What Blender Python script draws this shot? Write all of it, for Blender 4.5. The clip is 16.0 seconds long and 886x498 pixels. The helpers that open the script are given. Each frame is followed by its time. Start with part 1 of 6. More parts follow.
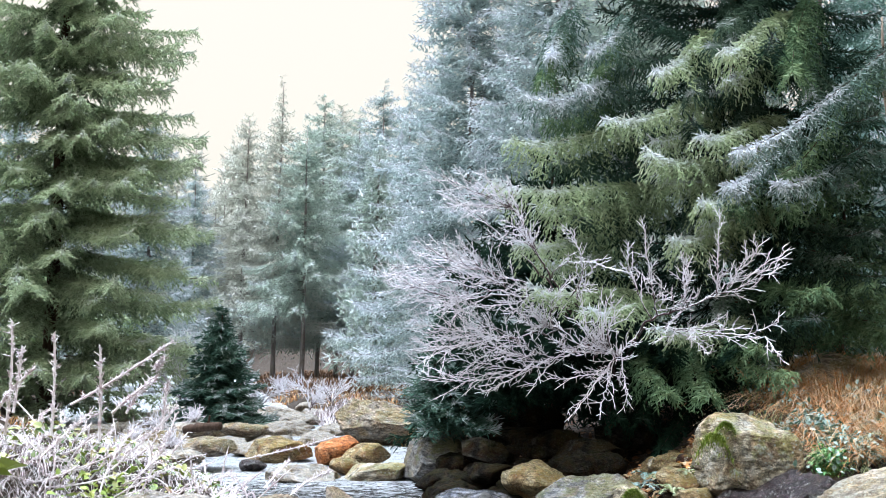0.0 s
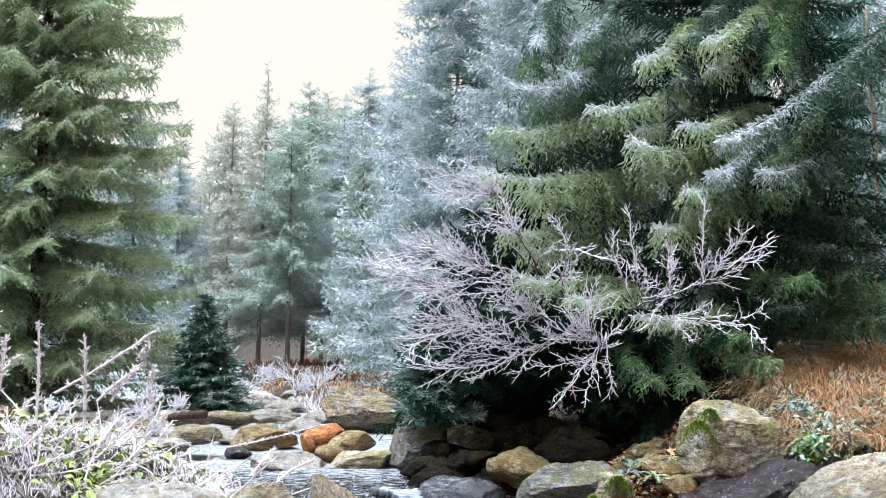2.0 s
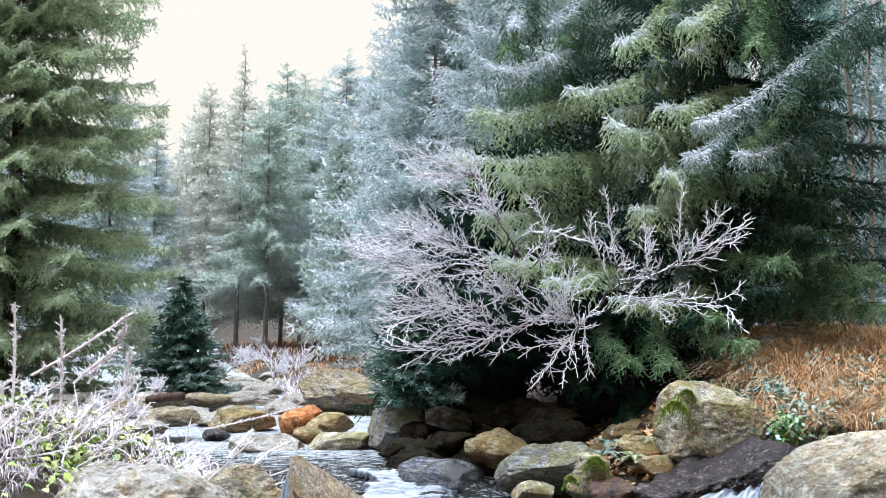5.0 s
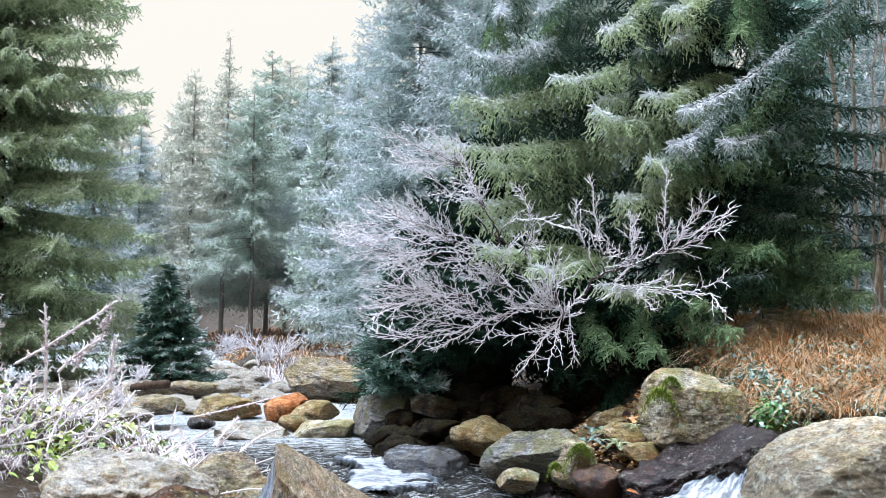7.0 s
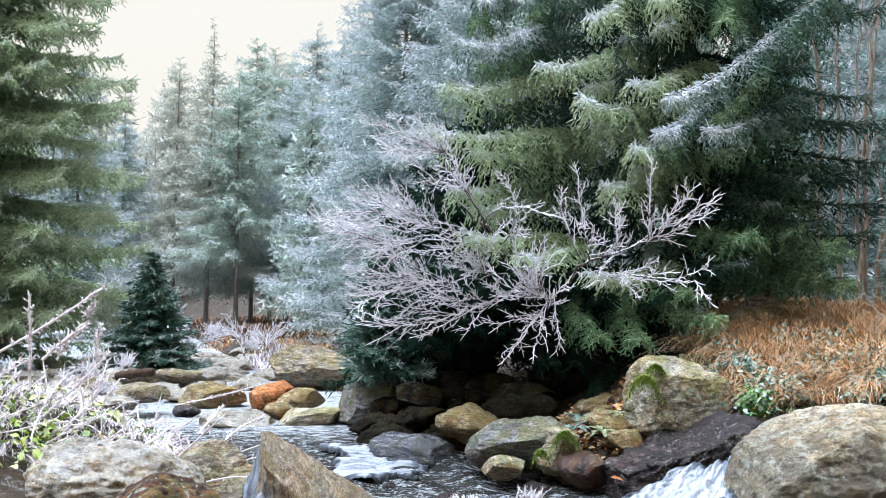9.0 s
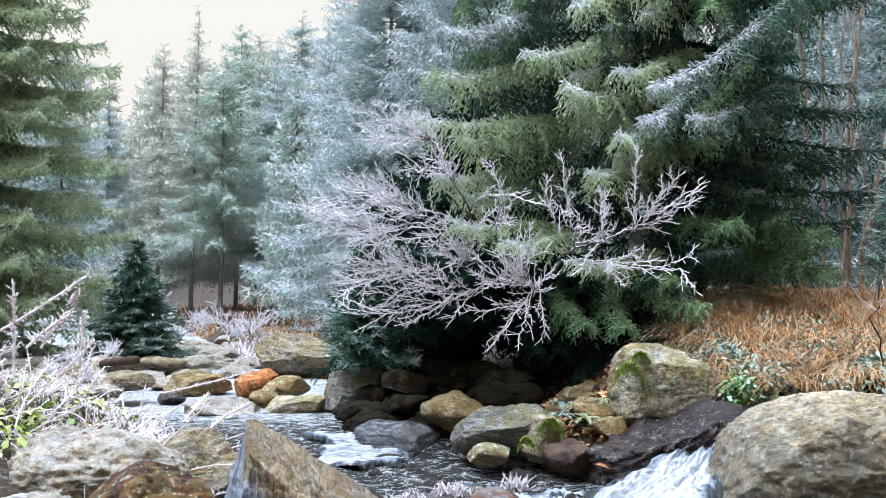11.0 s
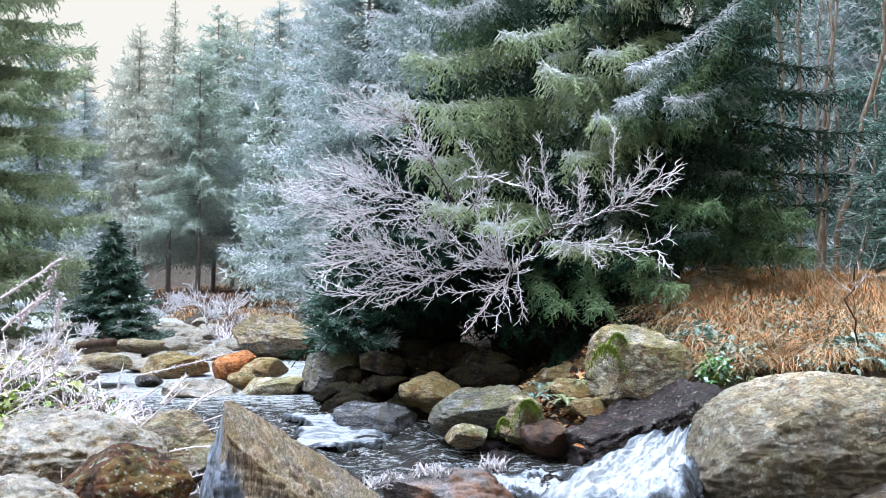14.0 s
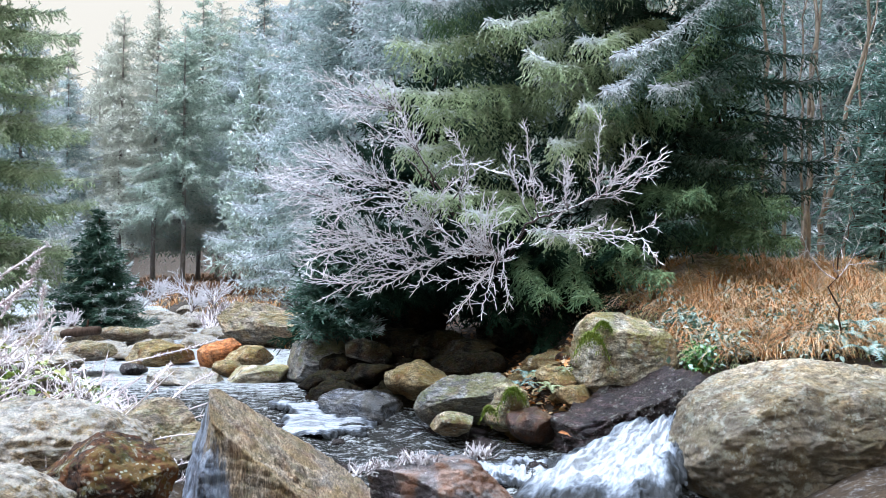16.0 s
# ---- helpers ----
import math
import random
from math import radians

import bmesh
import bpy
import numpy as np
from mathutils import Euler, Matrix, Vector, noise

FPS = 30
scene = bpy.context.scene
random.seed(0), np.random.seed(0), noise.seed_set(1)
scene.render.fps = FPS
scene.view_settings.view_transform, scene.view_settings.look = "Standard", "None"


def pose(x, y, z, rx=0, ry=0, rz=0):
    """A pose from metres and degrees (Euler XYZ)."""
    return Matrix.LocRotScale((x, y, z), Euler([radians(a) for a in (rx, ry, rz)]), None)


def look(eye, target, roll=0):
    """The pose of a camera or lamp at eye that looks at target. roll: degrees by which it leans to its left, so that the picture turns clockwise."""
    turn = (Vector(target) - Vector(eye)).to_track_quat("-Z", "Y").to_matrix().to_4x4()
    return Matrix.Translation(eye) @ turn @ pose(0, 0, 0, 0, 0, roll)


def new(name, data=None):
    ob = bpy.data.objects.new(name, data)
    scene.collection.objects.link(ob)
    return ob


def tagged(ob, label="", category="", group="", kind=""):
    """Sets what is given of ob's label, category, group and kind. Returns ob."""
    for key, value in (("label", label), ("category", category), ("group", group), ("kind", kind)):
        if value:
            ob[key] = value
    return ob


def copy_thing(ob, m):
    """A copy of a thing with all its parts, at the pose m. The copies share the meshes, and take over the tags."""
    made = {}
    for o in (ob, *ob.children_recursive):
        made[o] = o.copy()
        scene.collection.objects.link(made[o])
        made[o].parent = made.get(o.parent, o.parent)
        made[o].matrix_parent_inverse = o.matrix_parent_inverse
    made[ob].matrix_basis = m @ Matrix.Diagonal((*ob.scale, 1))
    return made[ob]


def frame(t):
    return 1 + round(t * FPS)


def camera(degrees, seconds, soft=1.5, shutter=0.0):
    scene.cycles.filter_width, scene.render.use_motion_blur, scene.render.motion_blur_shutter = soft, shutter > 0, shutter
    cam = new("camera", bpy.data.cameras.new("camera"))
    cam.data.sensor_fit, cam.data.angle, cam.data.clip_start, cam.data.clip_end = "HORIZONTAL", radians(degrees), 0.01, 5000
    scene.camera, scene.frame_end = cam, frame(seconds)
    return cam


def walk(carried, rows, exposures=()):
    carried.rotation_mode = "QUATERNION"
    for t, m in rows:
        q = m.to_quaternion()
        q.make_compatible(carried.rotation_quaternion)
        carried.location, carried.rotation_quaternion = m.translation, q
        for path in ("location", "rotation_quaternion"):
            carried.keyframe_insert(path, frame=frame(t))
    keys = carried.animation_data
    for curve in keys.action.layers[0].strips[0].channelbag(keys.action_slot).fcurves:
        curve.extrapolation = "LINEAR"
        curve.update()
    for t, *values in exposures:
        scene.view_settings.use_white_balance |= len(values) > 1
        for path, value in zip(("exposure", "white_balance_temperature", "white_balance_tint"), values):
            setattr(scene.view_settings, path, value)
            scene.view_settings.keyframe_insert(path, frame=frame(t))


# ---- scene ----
cam = camera(40, 16.0, soft=0.8)
walk(cam, [
    (0, look((0, 0, 1.60), (-0.47963, 9.95909, 2.36587), 0.1830)),
    (1, look((0, 0, 1.60), (-0.41985, 9.96548, 2.31618), 0.1512)),
    (2, look((0, 0, 1.60), (-0.35999, 9.97127, 2.26641), 0.1219)),
    (3, look((0, 0, 1.60), (-0.30008, 9.97646, 2.21656), 0.0952)),
    (4, look((0, 0, 1.60), (-0.24013, 9.98104, 2.16665), 0.0710)),
    (5, look((0, 0, 1.60), (-0.18013, 9.98502, 2.11668), 0.0494)),
    (6, look((0, 0, 1.60), (-0.12010, 9.98838, 2.06666), 0.0304)),
    (7, look((0, 0, 1.60), (-0.06006, 9.99114, 2.01660), 0.0139)),
    (8, look((0, 0, 1.60), (-0.00000, 9.99328, 1.96651), 0.0000)),
    (9, look((0, 0, 1.60), (0.06006, 9.99481, 1.91640), -0.0113)),
    (10, look((0, 0, 1.60), (0.12010, 9.99573, 1.86627), -0.0201)),
    (11, look((0, 0, 1.60), (0.18013, 9.99604, 1.81614), -0.0263)),
    (12, look((0, 0, 1.60), (0.24013, 9.99574, 1.76601), -0.0299)),
    (13, look((0, 0, 1.60), (0.30008, 9.99482, 1.71590), -0.0310)),
    (14, look((0, 0, 1.60), (0.35999, 9.99330, 1.66581), -0.0295)),
    (15, look((0, 0, 1.60), (0.41985, 9.99117, 1.61574), -0.0255)),
    (16, look((0, 0, 1.60), (0.47963, 9.98843, 1.56572), -0.0189)),
], exposures=[(0, 1.21, 5600, 9), (16, 1.11, 5450, 9)])

# ---------------------------------------------------------------- light
SUN_EL, SUN_AZ = radians(72), radians(-60)      # veiled sun high over the gap up the valley
world = bpy.data.worlds.new("winter_sky")
scene.world = world
world.use_nodes = True
wn = world.node_tree
sky = wn.nodes.new("ShaderNodeTexSky")
sky.sky_type = "NISHITA"
sky.sun_disc = False
sky.sun_elevation, sky.sun_rotation = SUN_EL, SUN_AZ
sky.air_density, sky.dust_density, sky.ozone_density = 1.0, 10.0, 1.0
veil = wn.nodes.new("ShaderNodeMix")            # thin bright cloud over the whole sky
veil.data_type = "RGBA"
veil.inputs[0].default_value = 0.96
veil.inputs[7].default_value = (2.4, 2.08, 1.62, 1)
wn.links.new(sky.outputs[0], veil.inputs[6])
wn.links.new(veil.outputs[2], wn.nodes["Background"].inputs[0])
wn.nodes["Background"].inputs[1].default_value = 0.2
sun = new("sun", bpy.data.lights.new("sun", "SUN"))
sun.data.energy, sun.data.angle, sun.data.color = 5.4, radians(60), (0.98, 0.98, 1.0)
sun.matrix_world = look((math.sin(SUN_AZ) * 50, math.cos(SUN_AZ) * 50, 50 * math.tan(SUN_EL) + 1), (0, 0, 1))


# ---------------------------------------------------------------- node helpers
def material(name, rough=0.7, spec=0.3):
    m = bpy.data.materials.new(name)
    m.use_nodes = True
    b = m.node_tree.nodes["Principled BSDF"]
    b.inputs["Roughness"].default_value = rough
    b.inputs["Specular IOR Level"].default_value = spec
    return m, m.node_tree, b


def put(nt, socket, value):
    if isinstance(value, bpy.types.NodeSocket):
        nt.links.new(value, socket)
    elif value is not None:
        socket.default_value = (*value, 1) if isinstance(value, tuple) and len(value) == 3 and len(socket.default_value) == 4 else value


def n_noise(nt, vec, scale, detail=4, rough=0.55, dist=0.0):
    n = nt.nodes.new("ShaderNodeTexNoise")
    put(nt, n.inputs["Vector"], vec)
    n.inputs["Scale"].default_value, n.inputs["Detail"].default_value = scale, detail
    n.inputs["Roughness"].default_value, n.inputs["Distortion"].default_value = rough, dist
    return n.outputs["Fac"]


def n_voronoi(nt, vec, scale):
    n = nt.nodes.new("ShaderNodeTexVoronoi")
    put(nt, n.inputs["Vector"], vec)
    n.inputs["Scale"].default_value = scale
    return n.outputs["Distance"]


def n_math(nt, op, a, b=0.0, clamp=False):
    n = nt.nodes.new("ShaderNodeMath")
    n.operation, n.use_clamp = op, clamp
    put(nt, n.inputs[0], a), put(nt, n.inputs[1], b)
    return n.outputs[0]


def n_range(nt, x, lo, hi, a=0.0, b=1.0):
    n = nt.nodes.new("ShaderNodeMapRange")
    n.interpolation_type = "SMOOTHSTEP"
    put(nt, n.inputs[0], x)
    for i, val in enumerate((lo, hi, a, b)):
        n.inputs[i + 1].default_value = val
    return n.outputs[0]


def n_mix(nt, fac, a, b):
    n = nt.nodes.new("ShaderNodeMix")
    n.data_type = "RGBA"
    put(nt, n.inputs[0], fac), put(nt, n.inputs[6], a), put(nt, n.inputs[7], b)
    return n.outputs[2]


def n_ramp(nt, fac, stops):
    n = nt.nodes.new("ShaderNodeValToRGB")
    put(nt, n.inputs[0], fac)
    el = n.color_ramp.elements
    while len(el) < len(stops):
        el.new(0.5)
    for e, (p, c) in zip(el, stops):
        e.position, e.color = p, (*c, 1)
    return n.outputs[0]


def n_bump(nt, height, strength, dist, below=None):
    n = nt.nodes.new("ShaderNodeBump")
    n.inputs["Strength"].default_value, n.inputs["Distance"].default_value = strength, dist
    put(nt, n.inputs["Height"], height)
    put(nt, n.inputs["Normal"], below)
    return n.outputs[0]


def n_geo(nt, what):
    return nt.nodes.new("ShaderNodeNewGeometry").outputs[what]


def n_up(nt):
    s = nt.nodes.new("ShaderNodeSeparateXYZ")
    nt.links.new(n_geo(nt, "Normal"), s.inputs[0])
    return s.outputs[2]


def n_coord(nt, stretch=(1, 1, 1), turn=(0, 0, 0)):
    c = nt.nodes.new("ShaderNodeTexCoord").outputs["Object"]
    m = nt.nodes.new("ShaderNodeMapping")
    nt.links.new(c, m.inputs[0])
    m.inputs["Rotation"].default_value = [radians(a) for a in turn]
    m.inputs["Scale"].default_value = stretch
    return m.outputs[0]


FROST = (0.72, 0.75, 0.80)


def foliage(name, dark, mid, light, frost=0.3, start=0.55, white=FROST, top=0.07):
    """Needles: greens that differ from twig to twig, rimed towards the tips and on top."""
    m, nt, b = material(name, 0.8, 0.03)
    rnd, pos = n_geo(nt, "Random Per Island"), n_geo(nt, "Position")
    patch = n_noise(nt, pos, 2.6, 4, 0.65)
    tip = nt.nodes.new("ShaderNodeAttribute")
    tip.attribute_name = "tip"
    young = n_math(nt, "SUBTRACT", n_math(nt, "MULTIPLY", tip.outputs["Fac"], 0.5), 0.25)      # pale ridge and tips, dark fringe: bough light and shade painted in
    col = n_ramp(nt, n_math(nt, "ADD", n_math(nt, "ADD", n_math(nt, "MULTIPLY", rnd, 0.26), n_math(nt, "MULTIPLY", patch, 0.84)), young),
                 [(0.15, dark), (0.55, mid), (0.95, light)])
    f = n_math(nt, "ADD", n_math(nt, "MULTIPLY", n_math(nt, "POWER", tip.outputs["Fac"], 2.0), 0.62), n_math(nt, "MULTIPLY", n_noise(nt, pos, 2.4, 4), 0.7))
    f = n_math(nt, "ADD", f, n_math(nt, "MULTIPLY", n_up(nt), top))
    f = n_math(nt, "ADD", f, n_math(nt, "MULTIPLY", rnd, 0.07))
    f = n_math(nt, "MULTIPLY", n_range(nt, f, start, start + 0.45), frost)
    col = n_mix(nt, f, col, white)
    put(nt, b.inputs["Base Color"], col)
    back = nt.nodes.new("ShaderNodeBsdfTranslucent")
    put(nt, back.inputs["Color"], col)
    mix = nt.nodes.new("ShaderNodeMixShader")
    mix.inputs[0].default_value = 0.24
    nt.links.new(b.outputs[0], mix.inputs[1]), nt.links.new(back.outputs[0], mix.inputs[2])
    nt.links.new(mix.outputs[0], nt.nodes["Material Output"].inputs["Surface"])
    return m


def bark(name, a, c, frost=0.0, white=(0.74, 0.73, 0.77), outer=False):
    m, nt, b = material(name, 0.9, 0.15)
    co = n_coord(nt, (1, 1, 0.25))
    h = n_noise(nt, co, 26, 6, 0.7)
    col = n_ramp(nt, h, [(0.3, a), (0.7, c)])
    if frost:
        f = n_math(nt, "ADD", n_noise(nt, n_geo(nt, "Position"), 9, 3), n_math(nt, "MULTIPLY", n_up(nt), 0.3))
        if outer:           # rime grows thickest on the outer twigs
            tip = nt.nodes.new("ShaderNodeAttribute")
            tip.attribute_name = "tip"
            f = n_math(nt, "ADD", n_math(nt, "SUBTRACT", f, 0.4), n_math(nt, "MULTIPLY", tip.outputs["Fac"], 0.62))
        col = n_mix(nt, n_math(nt, "MULTIPLY", n_range(nt, f, 0.22, 0.5), frost), col, white)
    put(nt, b.inputs["Base Color"], col)
    put(nt, b.inputs["Normal"], n_bump(nt, h, 0.8, 0.02))
    return m


def stone(name, a, c, e, layers=(1, 1, 1), turn=(0, 0, 0), lichen=0.3, moss=0.0, rust=0.0, frost=0.0, rough=0.85, spec=0.3, wet=None, sky_sheen=None):
    """Schist: banded grain, stains, pale lichen spots, moss and rime in patches of their own."""
    m, nt, b = material(name, rough, spec)
    co = n_coord(nt)
    la = n_coord(nt, layers, turn)
    band = n_noise(nt, la, 9, 8, 0.6, 0.72)
    big = n_noise(nt, co, 2.3, 5, 0.6)
    grain = n_math(nt, "ADD", n_math(nt, "MULTIPLY", n_noise(nt, co, 150, 4, 0.8), 0.5), n_math(nt, "MULTIPLY", n_noise(nt, co, 52, 6, 0.85), 0.5))
    col = n_ramp(nt, band, [(0.3, a), (0.5, c), (0.68, e)])
    col = n_mix(nt, n_range(nt, big, 0.42, 0.66), col, tuple(0.5 * (x + y) for x, y in zip(a, c)))
    mul = nt.nodes.new("ShaderNodeMix")
    mul.data_type, mul.blend_type = "RGBA", "MULTIPLY"
    mul.inputs[0].default_value = 1.0
    put(nt, mul.inputs[6], col)
    put(nt, mul.inputs[7], n_ramp(nt, grain, [(0.41, (0.22, 0.21, 0.2)), (0.465, (0.78, 0.77, 0.76)), (0.535, (1.14, 1.13, 1.12)), (0.59, (1.65, 1.65, 1.62))]))
    col = mul.outputs[2]
    blotch = n_noise(nt, la, 8.5, 10, 0.74, 0.9)
    mul = nt.nodes.new("ShaderNodeMix")
    mul.data_type, mul.blend_type = "RGBA", "MULTIPLY"
    mul.inputs[0].default_value = 1.0
    put(nt, mul.inputs[6], col)
    put(nt, mul.inputs[7], n_ramp(nt, blotch, [(0.34, (0.4, 0.37, 0.35)), (0.44, (0.82, 0.81, 0.8)), (0.54, (1.05, 1.05, 1.05)), (0.66, (1.3, 1.3, 1.3))]))
    col = mul.outputs[2]
    strata = n_noise(nt, la, 24, 10, 0.72, 0.4)
    mul = nt.nodes.new("ShaderNodeMix")
    mul.data_type, mul.blend_type = "RGBA", "MULTIPLY"
    mul.inputs[0].default_value = 0.9
    put(nt, mul.inputs[6], col)
    put(nt, mul.inputs[7], n_ramp(nt, strata, [(0.36, (0.32, 0.30, 0.28)), (0.45, (0.86, 0.85, 0.84)), (0.56, (1.1, 1.09, 1.08)), (0.66, (1.38, 1.37, 1.34))]))
    col = mul.outputs[2]
    mul = nt.nodes.new("ShaderNodeMix")
    mul.data_type, mul.blend_type = "RGBA", "MULTIPLY"
    mul.inputs[0].default_value = 1.0
    put(nt, mul.inputs[6], col)
    put(nt, mul.inputs[7], n_ramp(nt, n_noise(nt, co, 4.6, 7, 0.68, 0.6), [(0.34, (0.74, 0.82, 0.95)), (0.46, (1.0, 1.0, 1.0)), (0.56, (1.07, 1.0, 0.87)), (0.66, (1.1, 0.97, 0.72))]))
    col = mul.outputs[2]
    crack = n_noise(nt, la, 4, 9, 0.8, 1.0)
    crack = n_range(nt, n_math(nt, "ABSOLUTE", n_math(nt, "SUBTRACT", crack, 0.5)), 0.0, 0.022, 1, 0)
    col = n_mix(nt, n_math(nt, "MULTIPLY", crack, 0.85), col, tuple(0.12 * x for x in a))
    if rust:
        col = n_mix(nt, n_math(nt, "MULTIPLY", n_range(nt, n_noise(nt, co, 4.1, 6, 0.65, 0.4), 0.45, 0.6), rust), col, (0.26, 0.10, 0.03))
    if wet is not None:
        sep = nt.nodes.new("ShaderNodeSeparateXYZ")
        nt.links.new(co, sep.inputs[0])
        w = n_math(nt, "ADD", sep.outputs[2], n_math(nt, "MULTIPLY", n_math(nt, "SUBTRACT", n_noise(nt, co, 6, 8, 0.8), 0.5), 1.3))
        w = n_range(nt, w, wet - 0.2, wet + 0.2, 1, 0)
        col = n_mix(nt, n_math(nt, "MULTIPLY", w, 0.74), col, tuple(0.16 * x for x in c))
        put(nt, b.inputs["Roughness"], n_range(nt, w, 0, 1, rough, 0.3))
    if lichen:
        sp = n_math(nt, "ADD", n_voronoi(nt, co, 26), n_math(nt, "MULTIPLY", n_noise(nt, co, 30, 4), 0.35))
        sp = n_math(nt, "MULTIPLY", n_range(nt, sp, 0.36, 0.46, 1, 0), n_range(nt, n_noise(nt, co, 3.3, 3), 0.46, 0.56))
        sp = n_math(nt, "MAXIMUM", sp, n_math(nt, "MULTIPLY", n_range(nt, n_noise(nt, co, 9, 9, 0.8, 0.3), 0.535 if wet else 0.56, 0.58 if wet else 0.62), 0.85))
        col = n_mix(nt, n_math(nt, "MULTIPLY", sp, lichen), col, (0.50, 0.53, 0.47))
    if moss:
        up = n_math(nt, "ADD", n_noise(nt, co, 5, 6, 0.7), n_math(nt, "MULTIPLY", n_up(nt), 0.12))
        mk = n_range(nt, up, 0.54, 0.64)
        mc = n_ramp(nt, n_noise(nt, co, 40, 3), [(0.3, (0.07, 0.10, 0.015)), (0.7, (0.24, 0.27, 0.05))])
        col = n_mix(nt, n_math(nt, "MULTIPLY", mk, moss), col, mc)
    if frost:
        fr = n_math(nt, "ADD", n_noise(nt, co, 12, 6, 0.75), n_math(nt, "MULTIPLY", n_up(nt), 0.22))
        col = n_mix(nt, n_math(nt, "MULTIPLY", n_range(nt, fr, 0.55, 0.72), frost), col, (0.78, 0.82, 0.86))
    if sky_sheen is not None:            # wet flank: its blue-grey sky reflection painted on as streaks
        sep = nt.nodes.new("ShaderNodeSeparateXYZ")
        nt.links.new(co, sep.inputs[0])
        w = n_math(nt, "ADD", n_math(nt, "ADD", sep.outputs[0], n_math(nt, "MULTIPLY", sep.outputs[2], 0.5)), n_math(nt, "MULTIPLY", n_math(nt, "SUBTRACT", n_noise(nt, la, 3, 7, 0.7), 0.5), 0.5))
        w = n_range(nt, w, sky_sheen - 0.06, sky_sheen + 0.06, 1, 0)
        sheen_blue = n_ramp(nt, n_noise(nt, n_coord(nt, (4, 4, 0.7)), 5, 6, 0.7), [(0.36, (0.04, 0.05, 0.07)), (0.5, (0.19, 0.24, 0.34)), (0.64, (0.44, 0.53, 0.67))])
        col = n_mix(nt, n_math(nt, "MULTIPLY", w, 0.85), col, sheen_blue)
        put(nt, b.inputs["Roughness"], n_range(nt, w, 0, 1, rough, 0.3))
    put(nt, b.inputs["Base Color"], col)
    nb = n_bump(nt, blotch, 0.7, 0.05, n_bump(nt, band, 0.6, 0.05))
    nb = n_bump(nt, grain, 0.9, 0.018, n_bump(nt, strata, 0.7, 0.025, nb))
    nb = n_bump(nt, crack, 0.5, -0.03, nb)
    put(nt, b.inputs["Normal"], nb)
    if rough < 0.5:
        put(nt, b.inputs["Roughness"], n_range(nt, big, 0.35, 0.7, rough * 0.6, rough * 1.8))
    return m


def speckled(name, stops, scale=6, fine=40, rough=0.9, frost=0.0, bump=0.02):
    m, nt, b = material(name, rough, 0.2)
    pos = n_geo(nt, "Position")
    mix = n_math(nt, "ADD", n_math(nt, "MULTIPLY", n_noise(nt, pos, scale, 6, 0.7), 0.6), n_math(nt, "MULTIPLY", n_noise(nt, pos, fine, 4, 0.7), 0.4))
    col = n_ramp(nt, mix, stops)
    if frost:
        col = n_mix(nt, n_math(nt, "MULTIPLY", n_range(nt, n_noise(nt, pos, 14, 6, 0.8), 0.5, 0.68), frost), col, FROST)
    put(nt, b.inputs["Base Color"], col)
    put(nt, b.inputs["Normal"], n_bump(nt, mix, 0.9, bump))
    return m


def blades(name, stops, frost=0.0, rough=0.7):
    """Grass, leaves and twigs: a colour for each piece, some of them rimed."""
    m, nt, b = material(name, rough, 0.25)
    rnd, pos = n_geo(nt, "Random Per Island"), n_geo(nt, "Position")
    col = n_ramp(nt, n_math(nt, "ADD", n_math(nt, "MULTIPLY", rnd, 0.45), n_math(nt, "MULTIPLY", n_noise(nt, pos, 3.0, 4, 0.7), 0.7)), stops)
    if frost:
        f = n_math(nt, "ADD", n_noise(nt, pos, 23, 5, 0.8), n_math(nt, "MULTIPLY", n_up(nt), 0.15))
        f = n_math(nt, "ADD", f, n_math(nt, "MULTIPLY", rnd, 0.2))
        col = n_mix(nt, n_math(nt, "MULTIPLY", n_range(nt, f, 0.45, 0.75), frost), col, FROST)
    put(nt, b.inputs["Base Color"], col)
    return m


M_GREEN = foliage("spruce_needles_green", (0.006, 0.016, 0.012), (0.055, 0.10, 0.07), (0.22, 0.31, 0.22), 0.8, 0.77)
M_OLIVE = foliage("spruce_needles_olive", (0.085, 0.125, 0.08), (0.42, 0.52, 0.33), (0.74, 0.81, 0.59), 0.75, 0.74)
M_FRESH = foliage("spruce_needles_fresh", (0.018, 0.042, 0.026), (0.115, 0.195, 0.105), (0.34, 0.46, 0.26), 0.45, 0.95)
# spruce needles round the hollow, darkened by colour to stand for its shade
M_NEEDLE_SHADE = foliage("needles_hollow_shade", (0.003, 0.008, 0.006), (0.009, 0.024, 0.016), (0.034, 0.07, 0.042), 0.3, 1.05)
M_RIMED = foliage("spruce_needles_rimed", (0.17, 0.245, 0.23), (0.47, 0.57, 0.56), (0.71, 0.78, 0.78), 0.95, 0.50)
# rimed valley spruces, paled further: distance haze mixed into teal and grey
M_TEAL_HAZE = foliage("spruce_needles_teal_haze", (0.24, 0.31, 0.26), (0.50, 0.59, 0.52), (0.67, 0.74, 0.68), 0.75, 0.66)
M_GREY_HAZE = foliage("spruce_needles_grey_haze", (0.41, 0.43, 0.37), (0.63, 0.65, 0.58), (0.78, 0.79, 0.73), 0.7, 0.65, (0.72, 0.72, 0.70))
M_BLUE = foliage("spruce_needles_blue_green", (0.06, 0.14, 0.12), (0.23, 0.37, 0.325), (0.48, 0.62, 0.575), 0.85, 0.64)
# yellow-green outer boughs, paled: the light on them put into the colour
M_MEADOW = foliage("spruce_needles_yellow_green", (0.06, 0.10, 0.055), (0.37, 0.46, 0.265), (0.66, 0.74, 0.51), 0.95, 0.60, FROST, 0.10)
